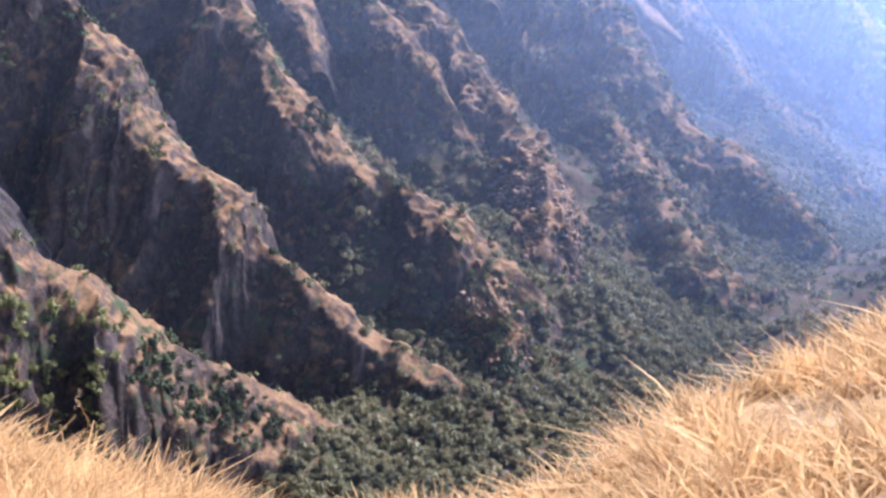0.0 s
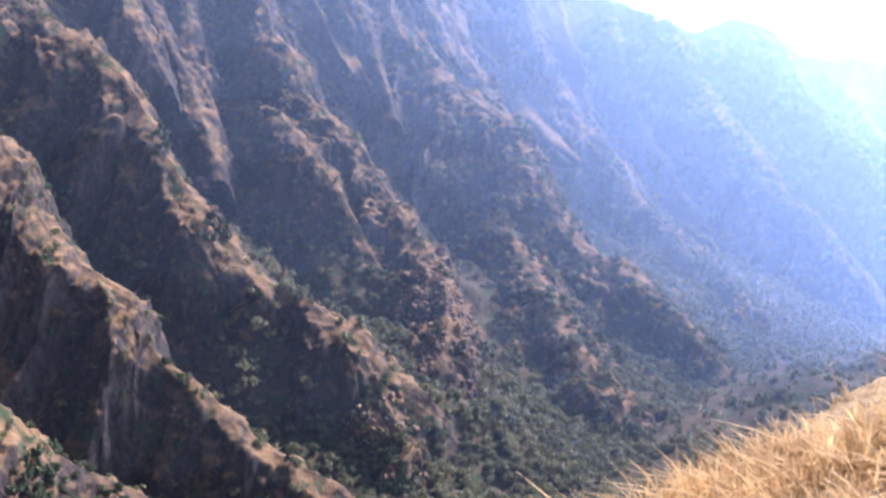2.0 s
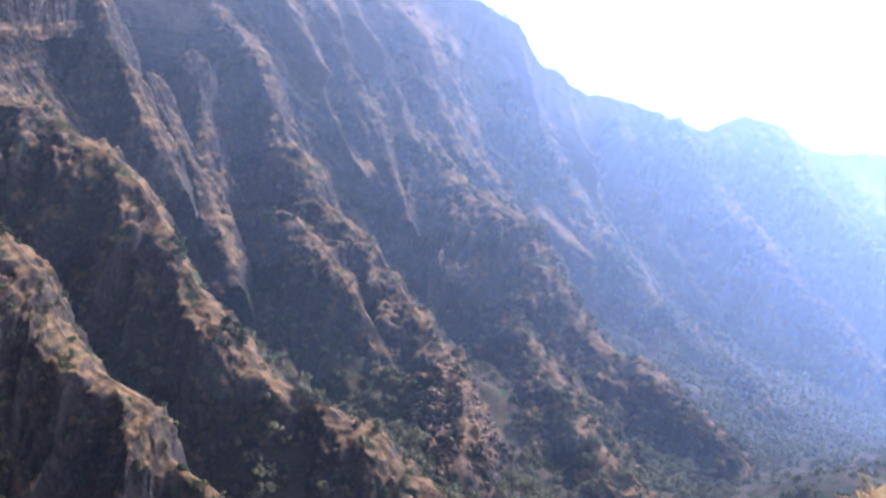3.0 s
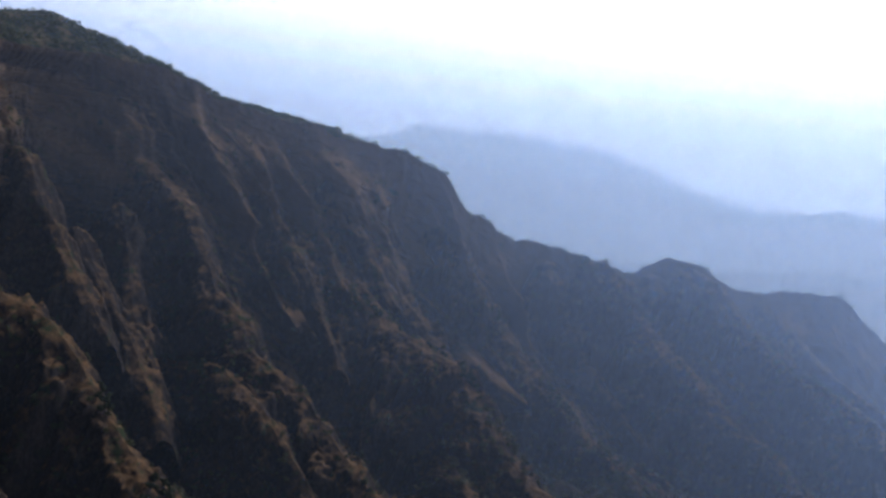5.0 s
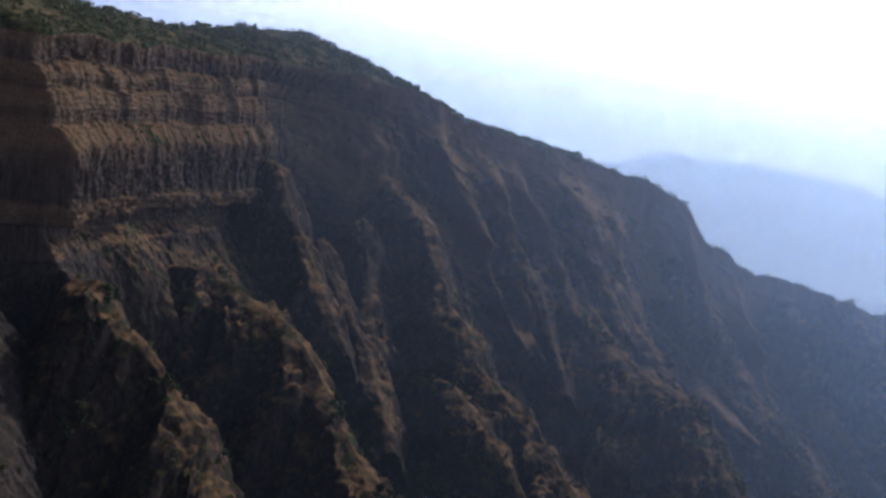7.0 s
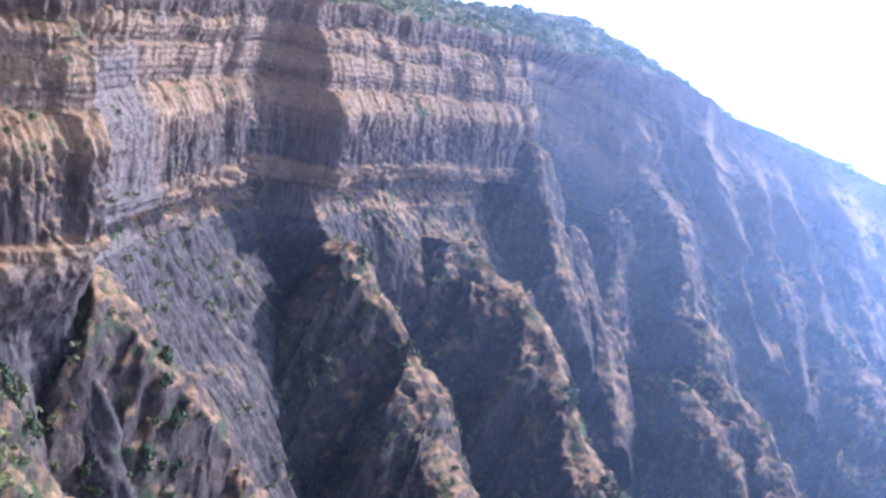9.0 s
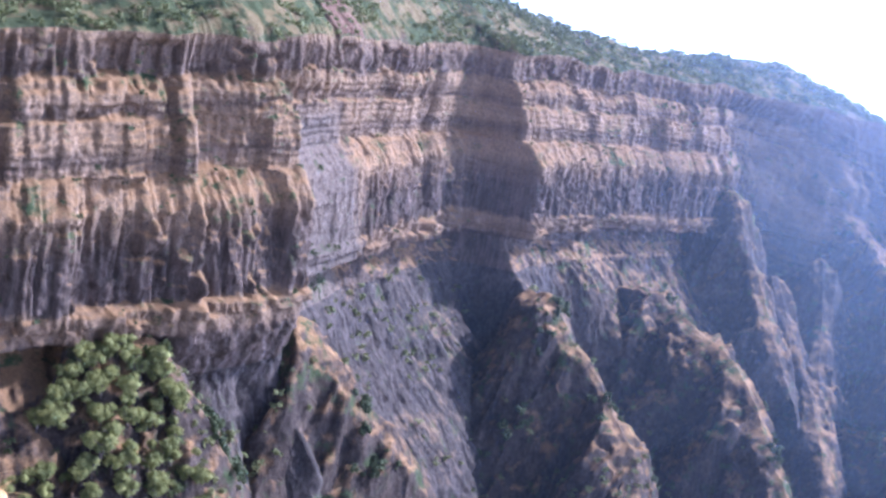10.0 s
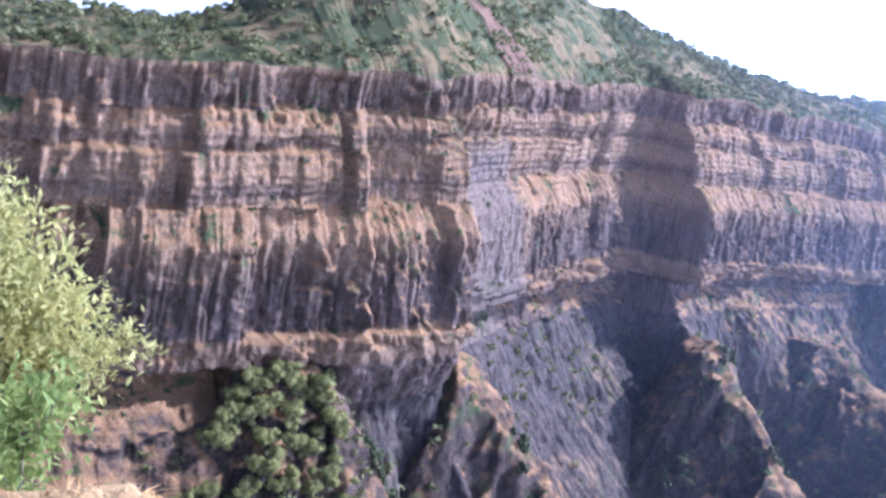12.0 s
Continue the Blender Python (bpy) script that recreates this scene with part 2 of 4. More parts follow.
def wall_points():
    warp = (1.6 * fbm(S / 80, D / 90, 0, 3, 5) + 0.25 * fbm(S / 5, D / 5, 0, 2, 6)) * smooth(0, 12, D)
    bedded = D + warp
    jag = 0.7 * blocks(S, 0 * D + 5, 3.5, 9.0, 51) + 0.8 * blocks(S, 0 * D + 5, 9.0, 9.0, 54)
    o = np.interp(bedded + jag * smooth(4, 12, D) * (1 - smooth(78, 84, D)), BANDS[:, 0], BANDS[:, 1])
    o = o + np.interp(D, TALUS[:, 0], TALUS[:, 1]) * smooth(500, 640, S)
    # earth slopes below the undercut, nearest the viewer
    o = o + np.interp(D, [96, 103, 140, 190, 260], [0, 9, 34, 50, 50]) * (1 - smooth(station(-42), station(-38.5), S))
    o_far = np.interp(D + 2 * warp, [0, 20, 40, 70, 100, 200, 320, 520], [0, 4, 13, 26, 42, 110, 205, 390])
    o = o * (1 - far) + o_far * far
    cliff = 1 - smooth(91, 103, D)
    near = 1 - 0.7 * far
    row = np.searchsorted(np.array(ROWS), bedded).astype(float)
    # buttresses and bays
    o = o + (5 * fbm(S / 60, D / 260, 0, 3, 11) + 1.2 * ridged(S / 24, row * 0.9, 0, 2, 12)) * smooth(-16, 10, D)
    # clefts and caves that one bed has and the next has not
    big, _ = columns(S, row, 15.0, 70)
    o = o - 4.2 * smooth(0.25, 0.6, big + 0.15 * fbm(S / 3, D / 5, 0, 2, 73) + 0.35 * fbm(S / 9, D / 7, 0, 2, 74)) * cliff * (1 - far) * smooth(1, 5, D)
    # columns of rock
    c1, j1 = columns(S, row, 6.5, 20)
    c2, j2 = columns(S, row + np.floor(bedded / 11), 2.7, 30)
    tall = 0.5 + 0.5 * smooth(50, 56, D) + 0.4 * (1 - smooth(12, 15, D))
    gap = smooth(0.45, 0.95, ridged(S / 5.2 + 0.25 * fbm(S / 6, D / 14, 0, 2, 27), D / 40 + 3.7 * row, 0, 2, 29))
    fine_cols = 0.35 + 0.65 * smooth(-0.3, 0.3, fbm(S / 17, D / 17, 0, 2, 38))
    o = o + cliff * near * tall * (1.6 * c1 - 1.3 * j1 + fine_cols * (0.8 * c2 - 0.6 * j2) - 1.5 * gap + 0.8 * blocks(S, D, 3.2, 6.5, 26) + 0.4 * blocks(S, D, 1.6, 3.0, 39)) * smooth(-3, 4, D)
    o = o + 0.45 * fbm(S / 3, D / 3, 0, 4, 31, 0.65) + cliff * near * 0.25 * np.sin(bedded * 2.2 + 1.5 * fbm(S / 12, D / 8, 0, 2, 28)) * smooth(13, 16, D) * (1 - smooth(43, 54, D))
    o = o + (1 - cliff) * (0.3 * ridged(S / 6.5 + 0.3 * fbm(S / 20, D / 20, 0, 2, 34), D / 22, 0, 3, 32) + 1.8 * fbm(S / 13, D / 13, 0, 3, 35) + 1.0 * blocks(S, D, 6.0, 11.0, 33) + 0.7 * blocks(S, D, 2.7, 4.0, 36))
    # ribs and gullies that run down the slopes
    w = 22 * fbm(S / 90, D / 110, 0, 3, 44)
    rib = ridged((S + w + 0.1 * D) / 66, D / 260, 0, 2, 41) + 0.25 * ridged((S + w) / 19, D / 34, 0, 2, 42)
    o = o + (1 - cliff) * (6 + 4 * far) * rib * smooth(100, 160, D) + far * (25 * rib + 6 * ridged((S + w) / 23, D / 70, 0, 3, 46) + 5.5 * fbm((S + w) / 17, D / 20, 0, 3, 47) + 3 * blocks(S + w, D, 9.0, 13.0, 48)) * smooth(6, 60, D)
    # scree chute, the deep bay beyond it, and the re-entrant past the corner
    a, b, c, d, e = (station(v) for v in (-39.0, -36.6, -33.8, -24.4, -14.6))
    low = (0.55 + 0.45 * smooth(3, 40, D)) * (1 - smooth(120, 240, D))
    o = o - 13 * smooth(a - 2, a + 5, S) * (1 - smooth(d - 14, d - 2, S)) * low
    o = o + 8 * smooth(20, 95, D) * np.exp(-((S - (a + b) / 2 - 0.12 * (D - 60)) / 13) ** 2) * (1 - smooth(110, 150, D))
    o = o - 22 * smooth(c - 4, c + 14, S) * (1 - smooth(d - 9, d, S)) * low
    o = o - 30 * np.exp(-((S - e - 45) / 42) ** 2) * smooth(-5, 30, D)
    # gullies between the first three spurs
    o = o - 26 * np.exp(-((S - station(-22.3)) / 24) ** 2) * smooth(112, 170, D)
    o = o - 17 * np.exp(-((S - station(-35.3)) / 10) ** 2) * smooth(93, 112, D)
    # scree fills the undercut below the chute
    fill = smooth(a - 14, a - 3, S) * (1 - smooth(c - 2, c + 10, S)) * (1 - smooth(104, 135, D[int(np.searchsorted(D[:, 0], 87)):]))
    k = int(np.searchsorted(D[:, 0], 87))
    full = gauss(np.maximum.accumulate(o[k:], axis=0).T, 12).T + 1.5 * fbm(S / 5, D[k:] / 7, 0, 4, 63, 0.6) + 0.5 * blocks(S, D[k:], 3.0, 4.0, 64)
    o = np.concatenate([o[:k], o[k:] + fill * (full - 8 * smooth(90, 115, D[k:]) - o[k:])])
    # loose scree lying in the chute
    scree = CHUTE * (gauss(o.T, 14).T + 0.5 * fbm(S / 4, D / 9, 0, 4, 66, 0.6) + 0.5 * blocks(S, D, 2.0, 3.0, 67) - o)
    o = o + 0.9 * scree
    x, y = RX + NX * o, RY + NY * o
    z = RZ - D + 0 * o + (1.6 + 1.6 * far) * fbm(S / 22, 0 * S, 0, 4, 61) * (1 - smooth(0, 40, D))
    return np.stack([x + 0 * z, y + 0 * z, z], -1)


WALL = wall_points()
ncl = int(np.searchsorted(D[:, 0], 108))
cliff_face = sheet("cliff_wall", WALL[:ncl + 1], M_CLIFF)
bed = cliff_face.data.attributes.new("bed", "FLOAT", "POINT")
bed.data.foreach_set("value", ((1 - 0.8 * CHUTE[:ncl + 1]) * np.clip(D[:ncl + 1] + 2.4 * fbm(S / 70, D[:ncl + 1] / 60, 0, 3, 5), 0, 99) * (1 - far) + 6 * CHUTE[:ncl + 1] + 0 * S).astype(np.float32).ravel())
scree = cliff_face.data.attributes.new("scree", "FLOAT", "POINT")
scree.data.foreach_set("value", (CHUTE[:ncl + 1] + 0 * S).astype(np.float32).ravel())
tagged(cliff_face, "dark basalt cliff in stepped bands with ochre ledges", "cliff", kind="structure")
s1, s2 = (int(np.searchsorted(S[0], station(v))) for v in (-37.5, -22.5))
for part_name, lo, hi, mat, text in (("gorge_slope", 0, s1, M_SLOPE, "steep slope of bare ochre earth below the cliff"), ("scree_slope", s1, s2, M_SCREE, "grey rubble and scree below the cliff"),
                                     ("gorge_slope", s2, S.shape[1] - 1, M_SLOPE, "steep ribbed gorge slope of bare earth and dry scrub")):
    tagged(sheet(part_name, WALL[ncl:, lo:hi + 1], mat), text, "slope", kind="structure")


# hill above the rim, then level ground behind
def top_points():
    b = np.r_[0, np.arange(0.8, 60, 2.3), np.arange(60, 150, 4), np.arange(150, 600, 25)][:, None]
    hill = np.interp(S, [station(v) for v in (-62, -56, -50, -46, -43, -40, -36, -32, -27, -23, -19, -16, -11, -8, -5, 60)], [12, 12, 12, 11, 15, 29, 41, 45, 41, 31, 20, 15, 25, 15, 4, 3])
    z = RZ + hill * smooth(-10, 66, b) * (1 + 0.12 * fbm(S / 60, b / 40, 0, 3, 71)) + 1.3 * fbm(S / 14, b / 14, 0, 3, 72) * smooth(0, 8, b) - (0.5 + 0.3 * smooth(station(-3), station(3), S)) * np.clip(b - 62 * (1 - smooth(station(-3), station(3), S)), 0, 900)
    edge = WALL[0][None]
    fade = np.exp(-b / 60)
    x = RX + (edge[..., 0] - RX) * fade - NX * b
    y = RY + (edge[..., 1] - RY) * fade - NY * b
    z = z + (edge[..., 2] - z) * (1 - smooth(0, 2, b))
    return np.stack([x, y, z], -1)


TOP = top_points()
tagged(sheet("plateau", TOP[::-1], M_PLATEAU), "plateau rim covered with low green scrub", "hill", kind="structure")

# ---- ground: the viewer's hill, the gorge floor and the land out to the horizon ----
STREAM = np.array([(-170, -200, -270), (-120, 0, -275), (-70, 200, -285), (-10, 370, -295), (26, 425, -300), (89, 483, -302), (128, 538, -305), (171, 630, -310),
                   (236, 712, -316), (299, 783, -322), (430, 900, -335), (650, 1010, -350), (1000, 1180, -380), (1600, 1500, -430), (2400, 2500, -470), (4500, 4500, -480)], float)
_, st = along(STREAM, 20.0)
# brow of the viewer's hill by bearing: distance and angle below the eye
BROW_AZ = [-90, -56, -47, -45, -43.5, -40, -23, -19, -15, -11, -8, 3, 8, 11, 14, 16, 18, 22, 26, 34, 60, 120]
BROW_EL = [-22, -22.7, -22.4, -23.2, -26.5, -31, -34.2, -35.4, -37.0, -38.2, -38.6, -37.6, -35.8, -34.3, -31.8, -30, -28.4, -25, -20.6, -16.5, -15, -15]
BROW_R = [5, 5.0, 5.0, 4.8, 4.5, 4.3, 4.3, 4.3, 4.3, 4.3, 4.3, 4.3, 4.4, 4.5, 4.7, 5, 5.4, 6, 6.5, 7.5, 9, 9]


def ground_z(x, y):
    r = np.hypot(x, y)
    az = np.degrees(np.arctan2(x, y))
    rb, el = np.interp(az, BROW_AZ, BROW_R), np.interp(az, BROW_AZ, BROW_EL)
    zb = rb * np.tan(np.radians(el))
    near = -1.65 + (zb + 1.65) * np.clip(r / rb, 0, 1) ** 1.3
    near = near + 0.10 * fbm(x / 1.1, y / 1.1, 0, 3, 81) * np.clip(r / 3, 0, 1)
    beyond = np.clip(r - rb, 0, None)
    steep = np.interp(az, [-90, -60, -20, 10, 20, 40, 90], [0.9, 0.9, 0.95, 0.9, 0.75, 0.62, 0.5])
    hill = near - steep * beyond - 0.5 * (1 - np.exp(-beyond / 1.0))
    hill = hill + 9 * ridged(x / 70, y / 70, 0, 3, 83) * smooth(60, 200, r)
    d = np.full(np.shape(x), 1e9)
    fz = np.zeros(np.shape(x))
    side = np.zeros(np.shape(x))
    for a, b in zip(st[:-1], st[1:]):
        e = b[:2] - a[:2]
        L = np.hypot(*e)
        t = np.clip(((x - a[0]) * e[0] + (y - a[1]) * e[1]) / L ** 2, 0, 1)
        dd = np.hypot(x - a[0] - t * e[0], y - a[1] - t * e[1])
        m = dd < d
        d = np.where(m, dd, d)
        fz = np.where(m, a[2] + t * (b[2] - a[2]), fz)
        side = np.where(m, ((x - a[0]) * e[1] - (y - a[1]) * e[0]) / L, side)
    right = np.clip(side, 0, None)
    floor = fz + np.minimum(0.02 * d, 20) + np.clip(right - 8, 0, 260) * 0.30 * (1 - smooth(1500, 3000, r))
    # left bank: ribbed slopes that come down to the stream
    bank = np.clip(-side - 10, 0, 340) * smooth(500, 580, y) * (1 - smooth(1100, 1800, r))
    run = 0.6 * x + 0.8 * y + 14 * fbm(x / 60, y / 60, 0, 2, 89)
    floor = floor + bank * (0.21 + 0.07 * ridged(run / 75, side / 320, 0, 2, 88) + 0.05 * ridged(run / 22, side / 90, 0, 2, 90))
    floor = floor + (4 * ridged(x / 60, y / 60, 0, 3, 85) * smooth(10, 60, d) + 11 * ridged(x / 110, y / 110, 0, 2, 87) * smooth(15, 90, right) + 1.2 * fbm(x / 9, y / 9, 0, 3, 86) * smooth(3, 18, d)) * (1 - smooth(1200, 2500, r))
    return np.maximum(hill, floor)


M_GROUND = terrain_material("gorge_floor", (0.12, 0.09, 0.07), (0.22, 0.16, 0.11), (0.105, 0.075, 0.042), (0.20, 0.13, 0.07), SCRUB, (0.5, 1.1), (0.47, 0.6))
ga = np.radians(np.r_[np.arange(-180, -62, 6), np.arange(-62, 42, 0.35), np.arange(42, 180.1, 6)])[None, :]
gr = np.r_[0.0, np.arange(0.5, 12, 0.15), 12 * 1.05 ** np.arange(0, 66), np.arange(310, 1100, 5), 1100 * 1.06 ** np.arange(0, 26), 4900][:, None]
gx, gy = gr * np.sin(ga), gr * np.cos(ga)
GROUND = np.stack([gx, gy, ground_z(gx, gy)], -1)
tagged(sheet("ground", GROUND[:, ::-1], M_GROUND, True), "dry hillside and scrubby gorge floor running out to the plain", "ground", kind="structure")


# ---- spurs that run down from the cliff into the gorge ----
def polar(az, el, r):
    return np.array([r * math.cos(radians(el)) * math.sin(radians(az)), r * math.cos(radians(el)) * math.cos(radians(az)), r * math.sin(radians(el))])


def spur(crest, seed, wide=60, fall=1.75, shoulder=13, rough=1.0, step=1.4, cols=121, back=14, tail=30, name="rock_spur", group="spurs of the gorge", label="rocky spur with dry grass along its crest"):
    """A ridge down a crest given by bearing, angle below the eye and distance: knobbly crest, lit shoulder, steep ribbed flanks."""
    P = np.array([polar(*c) for c in crest])
    d = np.r_[0, np.cumsum(np.linalg.norm(np.diff(P, axis=0), axis=1))]
    m = np.arange(0, d[-1], step)
    P = np.stack([np.interp(m, d, P[:, k]) for k in range(3)], 1)
    sm = gauss(P, max(1, int(5 / step)))
    e = gauss(np.gradient(gauss(P[:, :2], int(22 / step)), axis=0), int(30 / step))
    e /= np.linalg.norm(e, axis=1, keepdims=True)
    nb_, nt = int(back / step), int(tail / step)
    head = sm[:1] - np.c_[e[:1] * np.arange(nb_, 0, -1)[:, None] * step, 0.15 * step * np.arange(nb_, 0, -1)]
    foot = sm[-1:] + np.c_[e[-1:] * np.arange(1, nt + 1)[:, None] * step, -1.2 * step * np.arange(1, nt + 1)]
    sm = np.concatenate([head, sm, foot])
    e = np.concatenate([np.repeat(e[:1], nb_, 0), e, np.repeat(e[-1:], nt, 0)])
    m = (np.arange(len(sm)) * step)[:, None]
    c = np.linspace(-1, 1, cols)[None, :]
    c = np.sign(c) * np.abs(c) ** 1.3 * wide
    zc = sm[:, 2:] + 1.3 * vnoise(m / 17, 0 * m, 0 * m, seed) + 0.8 * vnoise(m / 6, 0 * m, 0 * m, seed + 1)
    a = np.abs(c)
    core = smooth(0, 12, a)
    wide_at = np.where(c > 0, np.interp(m, (0, m[-1, 0]), np.broadcast_to(shoulder, 2)), 8.0) * (1 + 0.6 * fbm(m / 24, 0 * c, 0, 2, seed + 6))
    z = zc - 0.58 * np.minimum(a, wide_at) - fall * np.clip(a - wide_at, 0, None)
    warp = m + 9 * fbm(m / 30, c / 30, 0, 2, seed + 7)
    z = z + rough * np.minimum(a, 34) * (0.14 * ridged(warp / 27, c / 120 + seed, 0, 2, seed + 3) + 0.10 * fbm(warp / 21, c / 21, 0, 3, seed + 9) + 0.07 * ridged(warp / 9, c / 60, 0, 2, seed + 8))
    z = z + rough * core * (1.5 * blocks(m + 0.3 * c, c + 200, 8.0, 7.0, seed + 11) + 0.8 * blocks(m, c + 200, 3.5, 4.0, seed + 14)) + (0.6 + 0.4 * core) * fbm(m / 7, c / 7, 0, 4, seed + 4, 0.6) + 1.1 * core * ridged(m / 6.5 + 0.05 * c, c / 38, 0, 3, seed + 19)
    z = z + 0.35 * core * np.sin(z * 0.74 + 2.5 * fbm(m / 25, c / 25, 0, 2, seed + 17)) + 1.0 * core * fbm(m / 3.5, z / 3.5, c / 5, 3, seed + 18)
    z = z + rough * core * (2.4 * fbm(m / 15, c / 15, 0, 3, seed + 23) + 1.4 * blocks(m, c + 300, 13.0, 11.0, seed + 25))
    x = sm[:, :1] + e[:, 1:] * c + 1.2 * core * fbm(m / 6, c / 6, 3, 2, seed + 5)
    y = sm[:, 1:2] - e[:, :1] * c + 1.2 * core * fbm(m / 6, c / 6, 7, 2, seed + 5)
    P = np.stack([x, y, z], -1)
    tagged(sheet(name, P[:, ::-1], M_SLOPE), label, "spur", group, "structure")
    return P


SPURS = [
    spur([(-40.5, -15.3, 392), (-38.83, -15.63, 390), (-37.36, -17.49, 388), (-36.24, -18.87, 388), (-35.06, -20.48, 389), (-31, -26, 398), (-26, -33, 412)], 101, 62, 1.15),
    spur([(-33.55, -13.06, 452), (-32.38, -13.36, 449), (-31.26, -14.74, 446), (-30.03, -15.28, 447), (-29.16, -16.69, 448), (-27.87, -17.46, 452), (-26.53, -18.47, 456), (-21.85, -23.8, 470),
          (-20.39, -25.13, 474), (-19.38, -25.94, 477), (-17.77, -26.27, 483), (-16.71, -27.08, 487), (-15.21, -28.41, 491), (-14.24, -29.34, 494), (-13.09, -30.01, 498), (-9.83, -31.2, 510), (-6.12, -32.71, 524), (-3.58, -33.52, 531)], 111, 75, 1.75, (8, 34), 0.9),
    spur([(-21.23, -10.53, 606), (-20.54, -10.84, 600), (-19.64, -12.55, 594), (-18.15, -13.67, 590), (-17.3, -14.88, 585), (-16.61, -15.83, 581), (-15.64, -16.88, 578), (-15.15, -18.24, 575), (-14.73, -19.58, 572),
          (-13.81, -20.34, 571), (-12.61, -21.36, 570), (-11.1, -22.11, 570), (-9.98, -23.0, 569), (-9.37, -25.0, 566), (-6.73, -26.46, 565), (-4.59, -27.82, 565), (-3.62, -28.96, 565), (-1.45, -29.62, 566), (1.1, -30.61, 569), (3.39, -31.7, 572)], 121, 72),
    spur([(-17.55, -9.51, 722), (-16.23, -9.46, 712), (-14.45, -10.53, 700), (-13.01, -11.11, 690), (-11.74, -12.25, 678), (-10.68, -13.68, 668), (-9.88, -15.14, 660), (-8.45, -17.01, 652), (-7.73, -17.9, 648),
          (-5.99, -19.62, 640), (-4.77, -21.1, 634), (-2.78, -21.75, 630), (-0.42, -22.87, 625), (1.53, -23.82, 622), (2.23, -24.81, 619), (3.45, -25.22, 618), (4.68, -25.62, 618)], 131, 72, rough=1.2),
    spur([(-8.2, -4.4, 890), (-7.29, -5.17, 880), (-6.18, -6.36, 865), (-5.55, -7.85, 850), (-4.85, -10.14, 828), (-3.73, -10.84, 816), (-3.18, -12.63, 800), (-1.32, -13.79, 785), (-0.14, -14.75, 777),
          (1.44, -16.72, 764), (2.37, -17.68, 758), (3.65, -19.13, 738), (4.7, -20.2, 704), (5.2, -22.5, 674), (5.1, -24.6, 652)], 141, 78, 1.7, (10, 26), 1.5),
    spur([(-0.9, -6.89, 925), (0.38, -9.13, 910), (2.65, -10.22, 898), (3.83, -11.16, 892), (5.83, -12.0, 886), (7.3, -12.89, 880), (8.35, -14.61, 866), (9.5, -16.05, 855), (10.63, -17.22, 845), (12.43, -18.26, 838), (14.94, -19.0, 838), (16.55, -20.17, 830), (18.5, -21.2, 822)], 151, 80, 1.15, 15, 1.5),
    spur([(5.64, -5.93, 1034), (6.32, -7.17, 1028), (7.9, -9.1, 1018), (9.19, -10.79, 1010), (10.5, -12.47, 1004), (11.7, -13.37, 998), (13.29, -14.98, 992), (15.36, -16.23, 986), (17.08, -16.97, 984), (18.03, -17.84, 974), (19.6, -19.0, 938)], 161, 75, 1.5, 16, 1.8),
    spur([(13.14, -6.95, 1118), (14.6, -7.96, 1110), (15.22, -9.44, 1100), (16.85, -10.76, 1088), (18.31, -11.83, 1080), (20.1, -13.33, 1070), (22.41, -14.94, 1068), (24.5, -16.4, 1068)], 171, 75, 1.5, 18, 1.8),
    spur([(17.22, -6.75, 1160), (18.88, -7.6, 1156), (19.82, -8.74, 1150), (21.29, -10.04, 1146), (23.69, -11.14, 1146), (27.0, -12.9, 1150)], 181, 75, 1.5, 18, 1.8),
    # the nose of the third spur, and lower spurs between the long ones
    spur([(1.75, -24.3, 620), (2.38, -26.13, 606), (3.46, -27.61, 598), (3.97, -29.14, 588), (4.3, -31.0, 576), (4.4, -32.4, 560)], 191, 40, 1.6, 7, 1.5),
    spur([(4.4, -12.6, 900), (5.65, -14.94, 872), (6.52, -16.43, 850), (7.37, -17.65, 828), (8.95, -19.02, 802), (10.3, -20.66, 770), (11.66, -22.27, 742), (13.0, -23.3, 722), (14.6, -24.6, 705)], 201, 75, 1.0, 10, 1.3),
    spur([(-6.45, -13.3, 806), (-4.6, -13.27, 782), (-3.16, -14.47, 768), (-1.69, -15.67, 757), (-0.72, -17.17, 748), (0.59, -19.16, 738), (2.2, -21.1, 722), (3.6, -23.4, 702)], 211, 52, 1.6, 8, 1.6),
]


